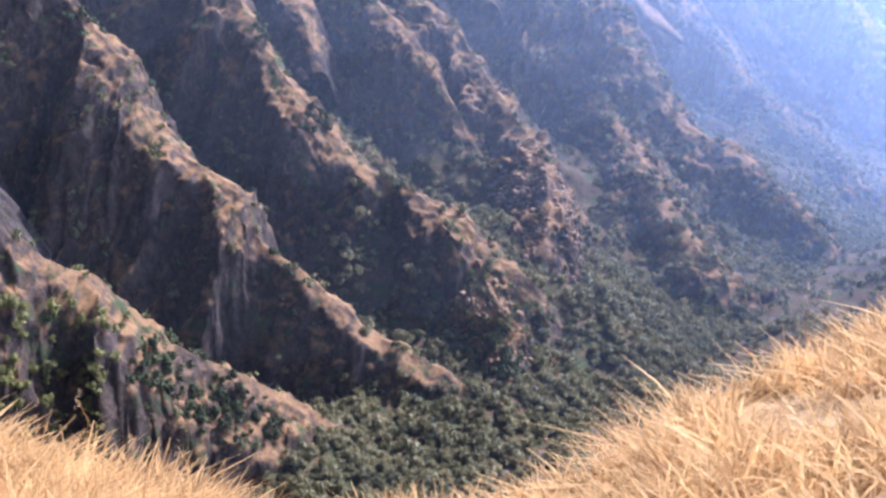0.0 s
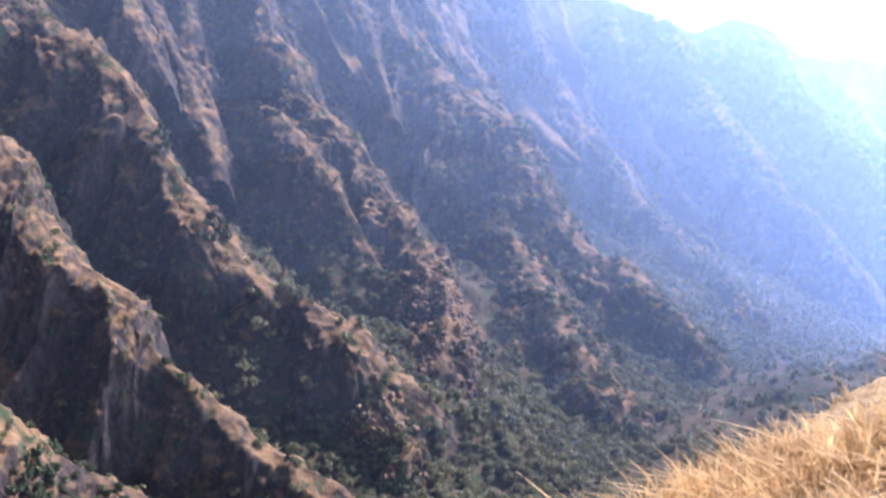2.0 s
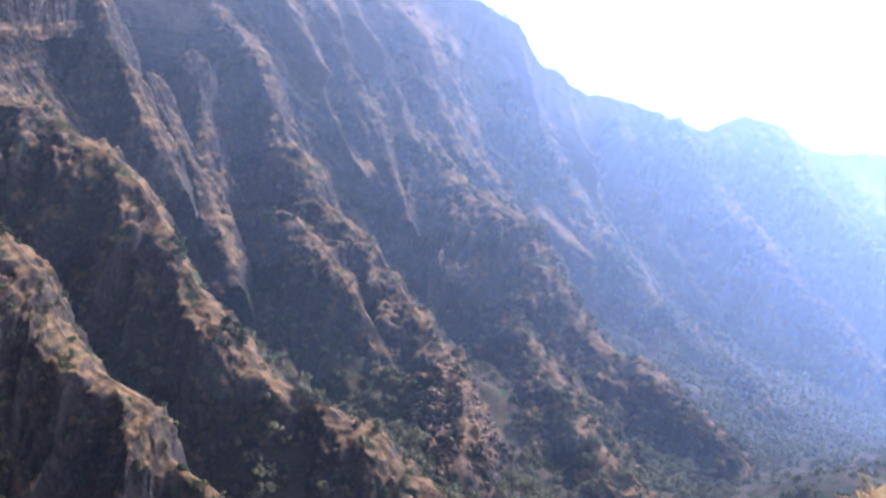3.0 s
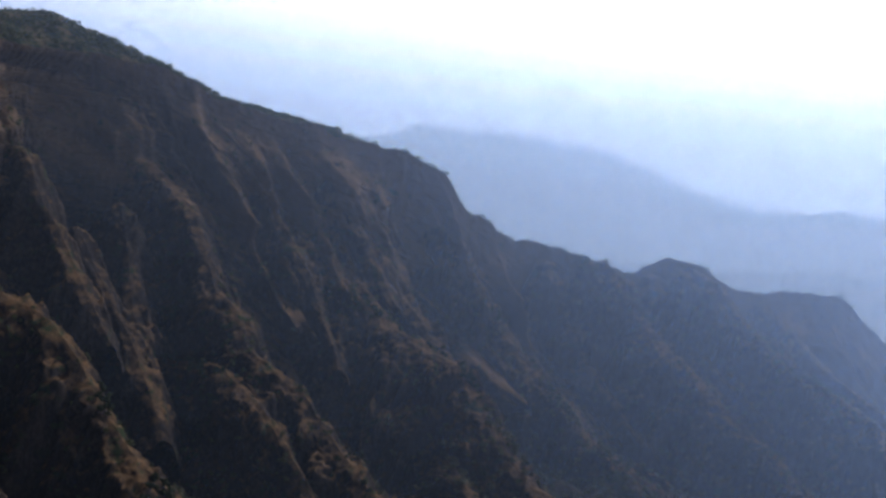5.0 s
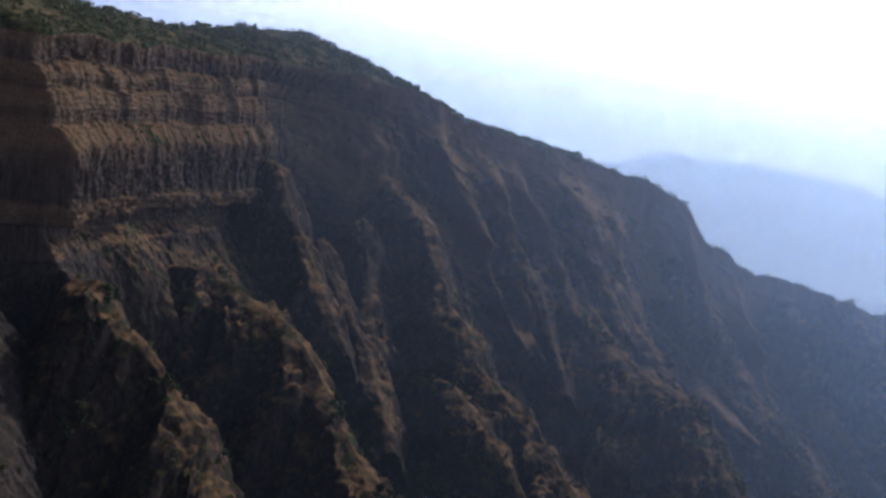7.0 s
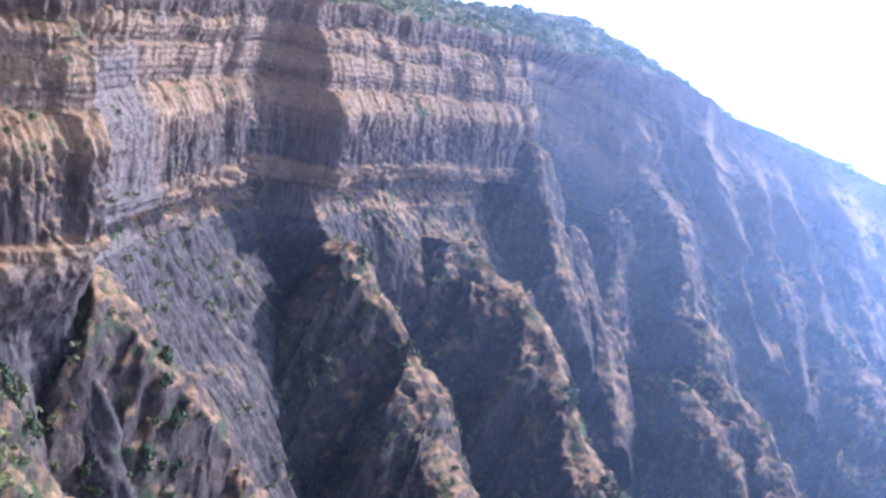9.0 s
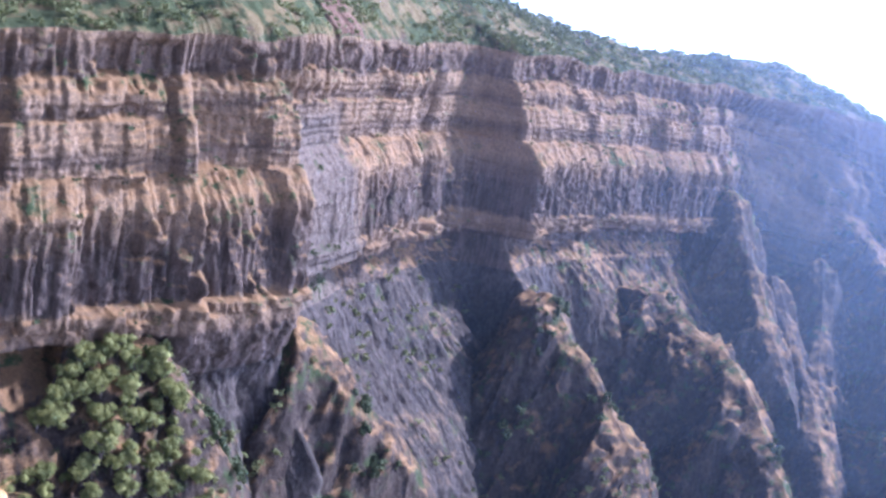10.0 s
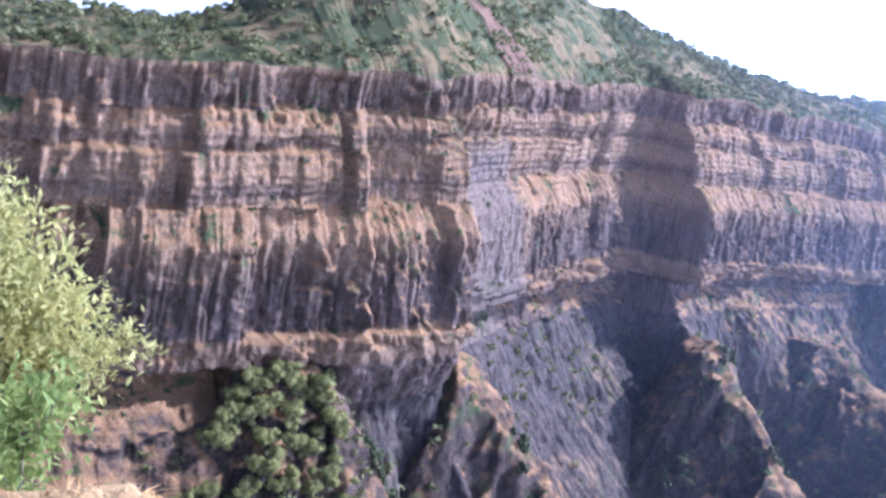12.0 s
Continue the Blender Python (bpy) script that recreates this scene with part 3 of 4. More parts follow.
# narrow ribs of rock down the face between the spurs
for i, crest in enumerate([
        [(-13.6, -4.2, 800), (-12.9, -6.2, 788), (-11.6, -8.4, 776), (-10.8, -10.2, 766), (-9.8, -12.0, 756)],
        [(-11.2, -7.6, 812), (-9.9, -10.1, 796), (-8.6, -12.2, 780), (-8.0, -13.6, 766), (-7.0, -16.0, 742)],
        [(-9.4, -6.4, 846), (-8.9, -8.6, 832), (-8.5, -11.2, 812), (-7.6, -13.6, 790)],
        [(-3.9, -4.4, 930), (-2.9, -5.6, 922), (-1.9, -6.9, 910), (-0.6, -8.9, 890), (0.1, -10.6, 872), (0.9, -12.4, 854)],
        [(2.0, -5.2, 985), (2.9, -7.4, 970), (3.7, -9.4, 952), (5.2, -11.0, 938), (6.0, -12.2, 924)],
        [(0.2, -3.6, 965), (1.0, -5.6, 955), (2.2, -7.6, 940), (3.2, -9.3, 925)],
        [(8.3, -8.0, 1075), (9.6, -10.0, 1060), (10.6, -12.0, 1045), (12.0, -13.4, 1030), (13.4, -15.2, 1010)],
        [(10.6, -7.2, 1095), (11.6, -9.4, 1082), (13.0, -11.6, 1066), (14.6, -13.6, 1048), (16.2, -15.2, 1030)],
        [(15.6, -7.3, 1140), (16.5, -8.9, 1132), (18.0, -10.4, 1122), (19.6, -11.8, 1112), (21.6, -13.2, 1104)],
        [(20.6, -7.9, 1205), (22.2, -9.3, 1200), (24.2, -10.8, 1196), (26.6, -12.2, 1190)]]):
    spur(crest, 801 + 21 * i, 32, 1.9, 5, 1.5, 1.8, 61, 12, 10, "rock_rib", "ribs of the gorge wall", "narrow dark rib of rock with sunlit ochre crest")

# ---- far hills ----
def far_hill(name, table, label, seed, depth=500):
    az, r, el = (np.array(c, float) for c in zip(*table))
    a = np.arange(az[0], az[-1], 0.14)
    rr, ee = np.interp(a, az, r), np.interp(a, az, el)
    ztop = rr * np.tan(np.radians(ee)) + 7 * fbm(a / 0.9, 0 * a, 0, 4, seed)
    k = np.linspace(0, 1, 24)[:, None]
    z = ztop[None] - (ztop[None] + 520) * k ** 0.9
    R = rr[None] - depth * k + 60 * ridged(a[None] / 0.8, k * 1.5, 0, 3, seed + 3) * np.sqrt(k)
    P = np.stack([R * np.sin(np.radians(a))[None], R * np.cos(np.radians(a))[None], z], -1)
    tagged(sheet(name, P, M_HILL, True), label, "hill", "far hills", "structure")


far_hill("far_hill", [(-8, 4200, -3), (0, 4200, -2.5), (2, 4200, -2.2), (4.1, 4200, -1.5), (7.8, 4200, -1.5), (10.5, 4200, -1.6), (13.1, 4200, -2.0), (16, 4200, -3.0), (20, 4200, -3.8), (40, 4200, -5)], "distant flat-topped hill in blue haze", 211, 400)
far_hill("far_hill", [(-6, 3500, -5), (4, 3500, -3.7), (7.5, 3500, -3.3), (10.1, 3500, -3.1), (12.2, 3500, -3.26), (16.5, 3500, -3.8), (19, 3500, -4.1), (21.5, 3500, -3.7), (23.6, 3500, -3.35), (26, 3500, -3.6), (30, 3500, -4.5), (45, 3500, -4)], "distant rounded ridge in blue haze", 221, 400)
far_hill("far_hill", [(9, 2700, -8), (13.2, 2700, -6.7), (17, 2700, -6.9), (22, 2700, -6.3), (26, 2700, -6.1), (34, 2700, -6.5), (50, 2700, -6)], "hazy ridge beyond the end of the gorge", 231, 400)


# ---- haze imitated by thin see-through blue sheets added across the view ----
def haze_sheet_material(alpha, tone):
    """Haze as a blue translucent tint over clear: strongest low down, thinning out upwards."""
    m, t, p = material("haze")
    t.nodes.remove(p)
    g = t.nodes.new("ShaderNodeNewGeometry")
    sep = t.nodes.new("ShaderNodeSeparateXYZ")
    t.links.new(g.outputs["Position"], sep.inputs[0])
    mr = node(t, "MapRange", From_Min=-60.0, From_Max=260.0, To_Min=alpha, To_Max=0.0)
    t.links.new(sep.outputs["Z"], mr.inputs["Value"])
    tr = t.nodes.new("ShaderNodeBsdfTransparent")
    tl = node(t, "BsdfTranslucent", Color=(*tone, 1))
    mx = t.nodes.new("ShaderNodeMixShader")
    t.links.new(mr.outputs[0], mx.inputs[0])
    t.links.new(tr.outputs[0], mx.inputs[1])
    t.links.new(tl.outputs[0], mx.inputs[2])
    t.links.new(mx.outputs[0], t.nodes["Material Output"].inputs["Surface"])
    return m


scene.cycles.transparent_max_bounces = 64
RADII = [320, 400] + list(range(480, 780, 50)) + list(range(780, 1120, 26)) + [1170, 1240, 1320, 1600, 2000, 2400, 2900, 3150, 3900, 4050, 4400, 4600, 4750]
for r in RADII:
    # far sheets get a paler, denser tint to imitate bright distant haze
    mat = haze_sheet_material(round(float(np.interp(r, [320, 480, 640, 700, 780, 950, 1100, 1101, 1320, 1321], [0.003, 0.005, 0.010, 0.015, 0.018, 0.031, 0.035, 0.08, 0.08, 0.25])), 4), (0.52, 0.69, 1.0) if r < 1300 else (0.72, 0.85, 1.0))
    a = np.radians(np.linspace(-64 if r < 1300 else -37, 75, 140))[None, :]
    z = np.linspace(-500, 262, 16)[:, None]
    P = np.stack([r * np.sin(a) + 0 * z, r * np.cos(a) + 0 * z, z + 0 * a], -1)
    tagged(sheet("haze", P, mat, True), "thin see-through sheet tinted blue to imitate haze", "haze", kind="structure")

# bright hazy sky low above the horizon, strongest towards the sun
m, t, p = material("hazy_sky")
t.nodes.remove(p)
em = node(t, "Emission", Strength=10.5)
g = t.nodes.new("ShaderNodeNewGeometry")
dp = t.nodes.new("ShaderNodeVectorMath")
dp.operation = "DOT_PRODUCT"
dp.inputs[1].default_value = (math.sin(radians(SUN_AZ)) / 4850, math.cos(radians(SUN_AZ)) / 4850, 0)
t.links.new(g.outputs["Position"], dp.inputs[0])
t.links.new(ramp(t, dp.outputs["Value"], [(0.1, (0.10, 0.103, 0.11)), (0.42, (0.36, 0.38, 0.47)), (0.66, (0.7, 0.72, 0.8)), (0.88, (1.0, 1.0, 1.0))]), em.inputs["Color"])
t.links.new(em.outputs[0], t.nodes["Material Output"].inputs["Surface"])
a = np.radians(np.linspace(-180, 180, 181))[None, :]
z = np.linspace(-600, 1000, 8)[:, None]
tagged(sheet("backdrop", np.stack([4850 * np.sin(a) + 0 * z, 4850 * np.cos(a) + 0 * z, z + 0 * a], -1), m, True), "bright hazy sky low over the horizon", "sky", kind="structure")


# ---- vegetation ----
def leaf_material(name, a, b, glow=0.35, scale=0.6):
    m, t, p = material(name)
    g = t.nodes.new("ShaderNodeNewGeometry")
    n = noise_tex(t, scale, 3, 0.6)
    f = math_node(t, "ADD", math_node(t, "MULTIPLY", g.outputs["Random Per Island"], 0.5), math_node(t, "MULTIPLY", ramp(t, n, [(0.34, (0,)), (0.66, (1,))]), 0.5))
    col = mix(t, f, a, b)
    t.links.new(col, p.inputs["Base Color"])
    p.inputs["Roughness"].default_value = 0.7
    p.inputs["Specular IOR Level"].default_value = 0.25
    tl = t.nodes.new("ShaderNodeBsdfTranslucent")
    t.links.new(col, tl.inputs["Color"])
    mx = node(t, "MixShader", Fac=glow)
    t.links.new(p.outputs[0], mx.inputs[1])
    t.links.new(tl.outputs[0], mx.inputs[2])
    t.links.new(mx.outputs[0], t.nodes["Material Output"].inputs["Surface"])
    return m


M_SHRUB = leaf_material("shrub_leaves", (0.035, 0.05, 0.022), (0.105, 0.12, 0.05), 0.2, 0.08)
M_DUSTY = leaf_material("dusty_shrub_leaves", (0.075, 0.09, 0.036), (0.24, 0.24, 0.095), 0.25, 0.08)
M_SPUR = leaf_material("spur_tree_leaves", (0.095, 0.11, 0.036), (0.34, 0.325, 0.105), 0.28, 0.3)
M_FOREST = leaf_material("forest_leaves", (0.125, 0.13, 0.06), (0.37, 0.33, 0.17), 0.42, 0.06)
M_TREE = leaf_material("tree_leaves", (0.17, 0.19, 0.05), (0.66, 0.60, 0.22), 0.45, 2.0)
M_GREEN = leaf_material("shrub_green_leaves", (0.13, 0.19, 0.045), (0.36, 0.42, 0.12), 0.45, 3.0)
M_SEED = leaf_material("seed_heads", (0.5, 0.37, 0.2), (0.8, 0.64, 0.4), 0.4, 5.0)
M_STRAW = leaf_material("dry_grass", (0.26, 0.135, 0.048), (1.0, 0.72, 0.33), 0.5, 4.5)
rng = np.random.default_rng(7)


def crowns(C, R, per, leaf, lobes=5, flat=0.8):
    """Leaf sprays of many crowns: each crown a few lobes, each lobe a shell of small outward-facing leaves."""
    n = len(C)
    lc = rng.normal(size=(n, lobes, 3))
    lc /= np.linalg.norm(lc, axis=-1, keepdims=True)
    lc *= rng.uniform(0.25, 0.62, (n, lobes, 1))
    lr = rng.uniform(0.32, 0.55, (n, lobes))
    k = rng.integers(0, lobes, (n, per))
    d = rng.normal(size=(n, per, 3))
    d[..., 2] = np.abs(d[..., 2]) * 0.9 + d[..., 2] * 0.25
    d /= np.linalg.norm(d, axis=-1, keepdims=True)
    i = np.arange(n)[:, None]
    p = lc[i, k] + d * (lr[i, k] * rng.uniform(0.75, 1.1, (n, per)))[..., None]
    p[..., 2] = p[..., 2] * flat + 0.45
    p = C[:, None] + p * R[:, None, None]
    nrm = d + 0.55 * rng.normal(size=d.shape)
    nrm /= np.linalg.norm(nrm, axis=-1, keepdims=True)
    a = np.cross(nrm, rng.normal(size=d.shape))
    a /= np.linalg.norm(a, axis=-1, keepdims=True)
    b = np.cross(nrm, a)
    s = (leaf * R[:, None] * rng.uniform(0.6, 1.3, (n, per)))[..., None]
    q = np.stack([p - a * s, p - b * s * 0.6, p + a * s, p + b * s * 0.6], 2).reshape(-1, 3)
    f = np.arange(len(q)).reshape(-1, 4)
    if per < 36:
        return q, f
    # dense shaded heart of each lobe, so that the crown is not seen through
    th, ph = np.meshgrid(np.linspace(0.25, np.pi - 0.35, 3), np.linspace(0, 2 * np.pi, 7)[:-1], indexing="ij")
    ball = np.stack([np.sin(th) * np.cos(ph), np.sin(th) * np.sin(ph), np.cos(th)], -1).reshape(-1, 3)
    c = lc.copy()
    c[..., 2] = c[..., 2] * flat + 0.45
    core = c[:, :, None] + ball * (lr * 0.8)[..., None, None] * rng.uniform(0.75, 1.1, (n, lobes, len(ball), 1))
    core = (C[:, None, None] + core * R[:, None, None, None]).reshape(-1, 3)
    i, j = np.meshgrid(np.arange(2), np.arange(6), indexing="ij")
    one = np.stack([i * 6 + j, (i + 1) * 6 + j, (i + 1) * 6 + (j + 1) % 6, i * 6 + (j + 1) % 6], -1).reshape(-1, 4)
    many = (one[None] + (np.arange(n * lobes) * 18)[:, None, None]).reshape(-1, 4)
    return np.concatenate([q, core]), np.concatenate([f, many + len(q)])


def pick(P, count, want):
    """Random places on a grid of points, by a weight for each."""
    N = normals(P)
    w = np.clip(want(P, N), 0, None).ravel()
    area = np.linalg.norm(np.cross(np.gradient(P, axis=0), np.gradient(P, axis=1)), axis=-1).ravel()
    w = w * area
    i = rng.choice(w.size, count, p=w / w.sum())
    return P.reshape(-1, 3)[i] + rng.normal(size=(count, 3)) * (0.5, 0.5, 0)


def stuff(name, q, mat, label, category):
    return tagged(new(name, mesh_of(name, q[0], q[1], mat)), label, category, kind="stuff")


def patchy(P, size, seed, bias=0.0):
    return np.clip(fbm(P[..., 0] / size, P[..., 1] / size, P[..., 2] / size, 3, seed) + bias, 0, None)


seen = lambda P: (np.degrees(np.arctan2(P[..., 0], P[..., 1])) > -60) * (np.degrees(np.arctan2(P[..., 0], P[..., 1])) < 34)
nb = int(np.searchsorted(np.r_[0, np.arange(0.8, 60, 2.3), np.arange(60, 150, 4)], 120))
C = pick(TOP[:nb, S[0] < 1250], 8200, lambda P, N: seen(P) * (0.35 + patchy(P, 26, 401, 0.25)))
C = np.concatenate([C, pick(TOP[:14, S[0] > 900], 1600, lambda P, N: seen(P) * (0.2 + patchy(P, 20, 408)))])
bearing = lambda P: np.degrees(np.arctan2(P[..., 0], P[..., 1]))
C = C[(bearing(C) < -31.5) | (bearing(C) > -29.4) | (rng.random(len(C)) < 0.1)]
stuff("plateau_scrub", crowns(C, rng.uniform(1.0, 2.7, len(C)) * (1 + 0.5 * (rng.random(len(C)) < 0.1)), 26, 0.32), M_DUSTY, "low dusty green scrub covering the plateau above the cliff", "scrub")
# landslide scar of red earth on the hill above the scree chute
M_RED = terrain_material("red_earth", (0.13, 0.08, 0.055), (0.25, 0.155, 0.11), (0.17, 0.105, 0.07), (0.26, 0.165, 0.115), (0.12, 0.09, 0.06), (0.4, 0.9), (0.85, 0.95), 1.5)
c0 = int(np.argmin(np.abs(S[0] - station(-30.6))))
scar = TOP[:24, c0 - 22:c0 + 23].copy()
k = np.linspace(-1, 1, 45)[None, :]
taper = (1.0 - 0.55 * np.linspace(0, 1, 24) + 0.18 * vnoise(np.arange(24) / 4.0, np.zeros(24), np.zeros(24), 95))[:, None]
mid = scar[:, 22:23]
scar = mid + (scar - mid) * taper[..., None]
scar[..., 2] += 1.1 * (1 - k ** 4) - 0.25 + 0.5 * ridged(k * 5, np.arange(24)[:, None] / 9.0, 0, 2, 96)
tagged(sheet("landslide_scar", scar[::-1], M_RED), "reddish bare landslide scar on the scrubby hill", "landslide", kind="structure")
C = pick(WALL[6:ncl], 1300, lambda P, N: seen(P) * smooth(0.35, 0.7, N[..., 2]) * (0.05 + patchy(P, 30, 402, -0.1)))
stuff("cliff_scrub", crowns(C, rng.uniform(0.6, 1.9, len(C)), 26, 0.32), M_SHRUB, "small dark bushes clinging to the cliff ledges", "scrub")
C = np.concatenate([pick(WALL[4:, S[0] > 700], 3200, lambda P, N: seen(P) * smooth(0.15, 0.55, N[..., 2]) * (0.08 + patchy(P, 40, 407))), pick(WALL[ncl:], 3200, lambda P, N: seen(P) * smooth(0.2, 0.6, N[..., 2]) * (0.04 + patchy(P, 45, 403)))])
stuff("slope_scrub", crowns(C, rng.uniform(0.8, 2.7, len(C)), 24, 0.34), M_DUSTY, "scattered olive bushes on the gorge slopes", "scrub")
C = np.concatenate([pick(P, 520, lambda P, N: smooth(0.2, 0.55, N[..., 2]) * (0.08 + patchy(P, 26, 404))) for P in SPURS])
stuff("spur_scrub", crowns(C, rng.uniform(0.8, 3.0, len(C)), 26, 0.32), M_DUSTY, "olive green bushes scattered over the rocky spurs", "scrub")
C = np.concatenate([pick(P, 420, lambda P, N: smooth(0.25, 0.6, N[..., 2]) * patchy(P, 34, 414, -0.15) ** 1.5) for P in SPURS])
stuff("spur_scrub", crowns(C, rng.uniform(1.4, 3.6, len(C)), 40, 0.24), M_SHRUB, "clumps of dark bushes in the hollows of the spurs", "scrub")
C = pick(SPURS[1], 170, lambda P, N: (bearing(P) > -25) * (1 - smooth(-18.5, -16, bearing(P))) * smooth(9, 18, np.linspace(-1, 1, P.shape[1])[None, :] * 40 + 0 * P[..., 0]) * (P[..., 2] > -275))
stuff("spur_wood", crowns(C, rng.uniform(1.8, 4.2, len(C)), 60, 0.17), M_SPUR, "dark green trees in the hollow of the near spur", "trees")


def floor_weight(P, N):
    r = np.hypot(P[..., 0], P[..., 1])
    az = np.degrees(np.arctan2(P[..., 0], P[..., 1]))
    sx = np.interp(P[..., 1], STREAM[:, 1], STREAM[:, 0])
    left = smooth(-25, 5, sx - P[..., 0])
    fan = np.exp(-((az - 5.8) / 2.2) ** 2) * (r > 600) * (r < 740)      # bare rock fan at the foot of the fourth spur
    return (1 - 0.95 * fan) * (r > 330) * (r < 1000) * (az > -9) * (az < 27) * (1.5 * left * (0.22 + 0.78 * np.exp(-np.clip(sx - P[..., 0] - 30, 0, None) / 55 * smooth(480, 560, P[..., 1]))) + 0.3 + 0.5 * patchy(P, 40, 406, -0.1)) * (0.7 + 0.4 * patchy(P, 22, 405, 0.15)) * (P[..., 2] < -240) * (1 + 1.6 * (r < 640))


C = pick(GROUND, 5000, floor_weight)
C = np.concatenate([C, pick(GROUND, 2600, lambda P, N: floor_weight(P, N) * (np.hypot(P[..., 0], P[..., 1]) > 600))])
C = np.concatenate([C] + [pick(SPURS[i], n, lambda P, N: (P[..., 2] < -205) * smooth(0.2, 0.5, N[..., 2]) * smooth(-205, -250, P[..., 2]) * (0.25 + patchy(P, 30, 415, 0.1))) for i, n in ((5, 600), (6, 500), (10, 650), (11, 90), (2, 160), (3, 150))])
near_by = np.hypot(C[:, 0], C[:, 1]) < 640
q = crowns(C[near_by], 2.3 + 4.0 * rng.random(near_by.sum()) ** 1.6, 44, 0.18, 4)
q3 = crowns(C[~near_by], rng.uniform(2.6, 5.0, (~near_by).sum()), 36, 0.2, 3)
stuff("gorge_forest", (np.concatenate([q[0], q3[0]]), np.concatenate([q[1], q3[1] + len(q[0])])), M_FOREST, "dense dark green forest along the gorge floor", "forest")
# straw on the brow of the viewer's hill
def grass(count, az0, az1, tall, seed):
    g = np.random.default_rng(seed)
    az = g.uniform(az0, az1, count)
    rb = np.interp(az, BROW_AZ, BROW_R)
    r = rb * np.sqrt(g.uniform(0.12, 1.12, count))
    x, y = r * np.sin(np.radians(az)), r * np.cos(np.radians(az))
    clump = fbm(x / 0.5, y / 0.5, 0, 2, seed)
    keep = clump > -0.7 + 0.9 * g.random(count)
    x, y, clump = x[keep], y[keep], clump[keep]
    n = len(x)
    base = np.stack([x, y, ground_z(x, y) - 0.02], 1)
    h = tall * g.uniform(0.4, 1.2, n) * (1 + 0.5 * clump)
    lean_dir = g.uniform(0, 6.283, n) + 2.0 * fbm(x / 0.25, y / 0.25, 3, 2, seed + 1)
    lean = np.abs(g.normal(0.95, 0.45, n))
    d = np.stack([np.cos(lean_dir), np.sin(lean_dir), 0 * h], 1)
    tw = lean_dir + g.normal(size=n)
    w = np.stack([-np.sin(tw), np.cos(tw), 0 * h], 1) * g.uniform(0.003, 0.0095, n)[:, None]
    pts = []
    for k, ww in ((0, 1), (0.35, 0.9), (0.7, 0.7), (1.0, 0.15)):
        c = base + np.array([0, 0, 1]) * (h * (k - 0.35 * lean * k * k))[:, None] + d * (h * lean * k * k)[:, None]
        pts += [c - w * ww, c + w * ww]
    q = np.stack(pts, 1)
    i = np.arange(n)[:, None] * 8
    f = np.concatenate([i + np.array([[a, a + 1, a + 3, a + 2]]) for a in (0, 2, 4)])
    return q.reshape(-1, 3), f


M_EARTH = terrain_material("dry_earth", (0.20, 0.12, 0.075), (0.36, 0.22, 0.13), (0.40, 0.26, 0.12), (0.56, 0.38, 0.18), (0.3, 0.2, 0.1), (0.2, 0.6), (0.8, 0.9), 9.0)
q1 = grass(58000, -30, 44, 0.175, 501)
q0 = grass(16000, -32, -8, 0.2, 505)
q1 = (np.concatenate([q1[0], q0[0]]), np.concatenate([q1[1], q0[1] + len(q1[0])]))
stuff("dry_grass", q1, M_STRAW, "golden sunlit dry grass on the brow of the hill", "grass")
q2 = grass(2600, -62, -43, 0.075, 503)
stuff("dry_grass", q2, M_STRAW, "short pale dry grass beside the tree", "grass")
ne = int(np.searchsorted(gr[:, 0], 9.0))
soil = GROUND[:ne].copy()
soil[..., 2] += 0.02
tagged(sheet("soil", soil[:, ::-1], M_EARTH, True), "bare reddish brown soil under the dry grass", "soil", kind="structure")


# ---- trees ----
def tube(points, radii, sides=7):
    pts = np.array(points, float)
    rad = np.array(radii, float)
    t = np.gradient(pts, axis=0)
    t /= np.linalg.norm(t, axis=1, keepdims=True)
    u = np.cross(t, (0.3, 0.9, 0.2))
    u /= np.linalg.norm(u, axis=1, keepdims=True)
    v = np.cross(t, u)
    a = np.linspace(0, 2 * np.pi, sides, endpoint=False)
    ring = pts[:, None] + rad[:, None, None] * (u[:, None] * np.cos(a)[None, :, None] + v[:, None] * np.sin(a)[None, :, None])
    n = len(pts)
    i = np.arange(n - 1)[:, None] * sides + np.arange(sides)[None]
    j = np.arange(n - 1)[:, None] * sides + (np.arange(sides)[None] + 1) % sides
    return ring.reshape(-1, 3), np.stack([i, j, j + sides, i + sides], -1).reshape(-1, 4)


def part(name, geo, mat, parent, label=""):
    ob = new(name, mesh_of(name, geo[0], geo[1], mat))
    ob.parent = parent
    if label:
        tagged(ob, label)
    return ob


M_BARK, bt, bp = material("bark")
bt.links.new(mix(bt, noise_tex(bt, 14, 5, 0.7, (1, 1, 0.3)), (0.06, 0.045, 0.035), (0.24, 0.19, 0.15)), bp.inputs["Base Color"])
bp.inputs["Roughness"].default_value = 0.9
bump(bt, bp, noise_tex(bt, 30, 4, 0.7, (1, 1, 0.3)), 0.6, 0.02)


def branch(a, b, r0, r1, sag=0.1, n=8, seed=1):
    g = np.random.default_rng(seed)
    k = np.linspace(0, 1, n)[:, None]
    p = a + (b - a) * k + np.array([0, 0, 1]) * (sag * np.linalg.norm(b - a) * np.sin(np.pi * k)) + 0.03 * np.linalg.norm(b - a) * g.normal(size=(n, 3)) * np.sin(np.pi * k)
    return p, np.linspace(r0, r1, n)


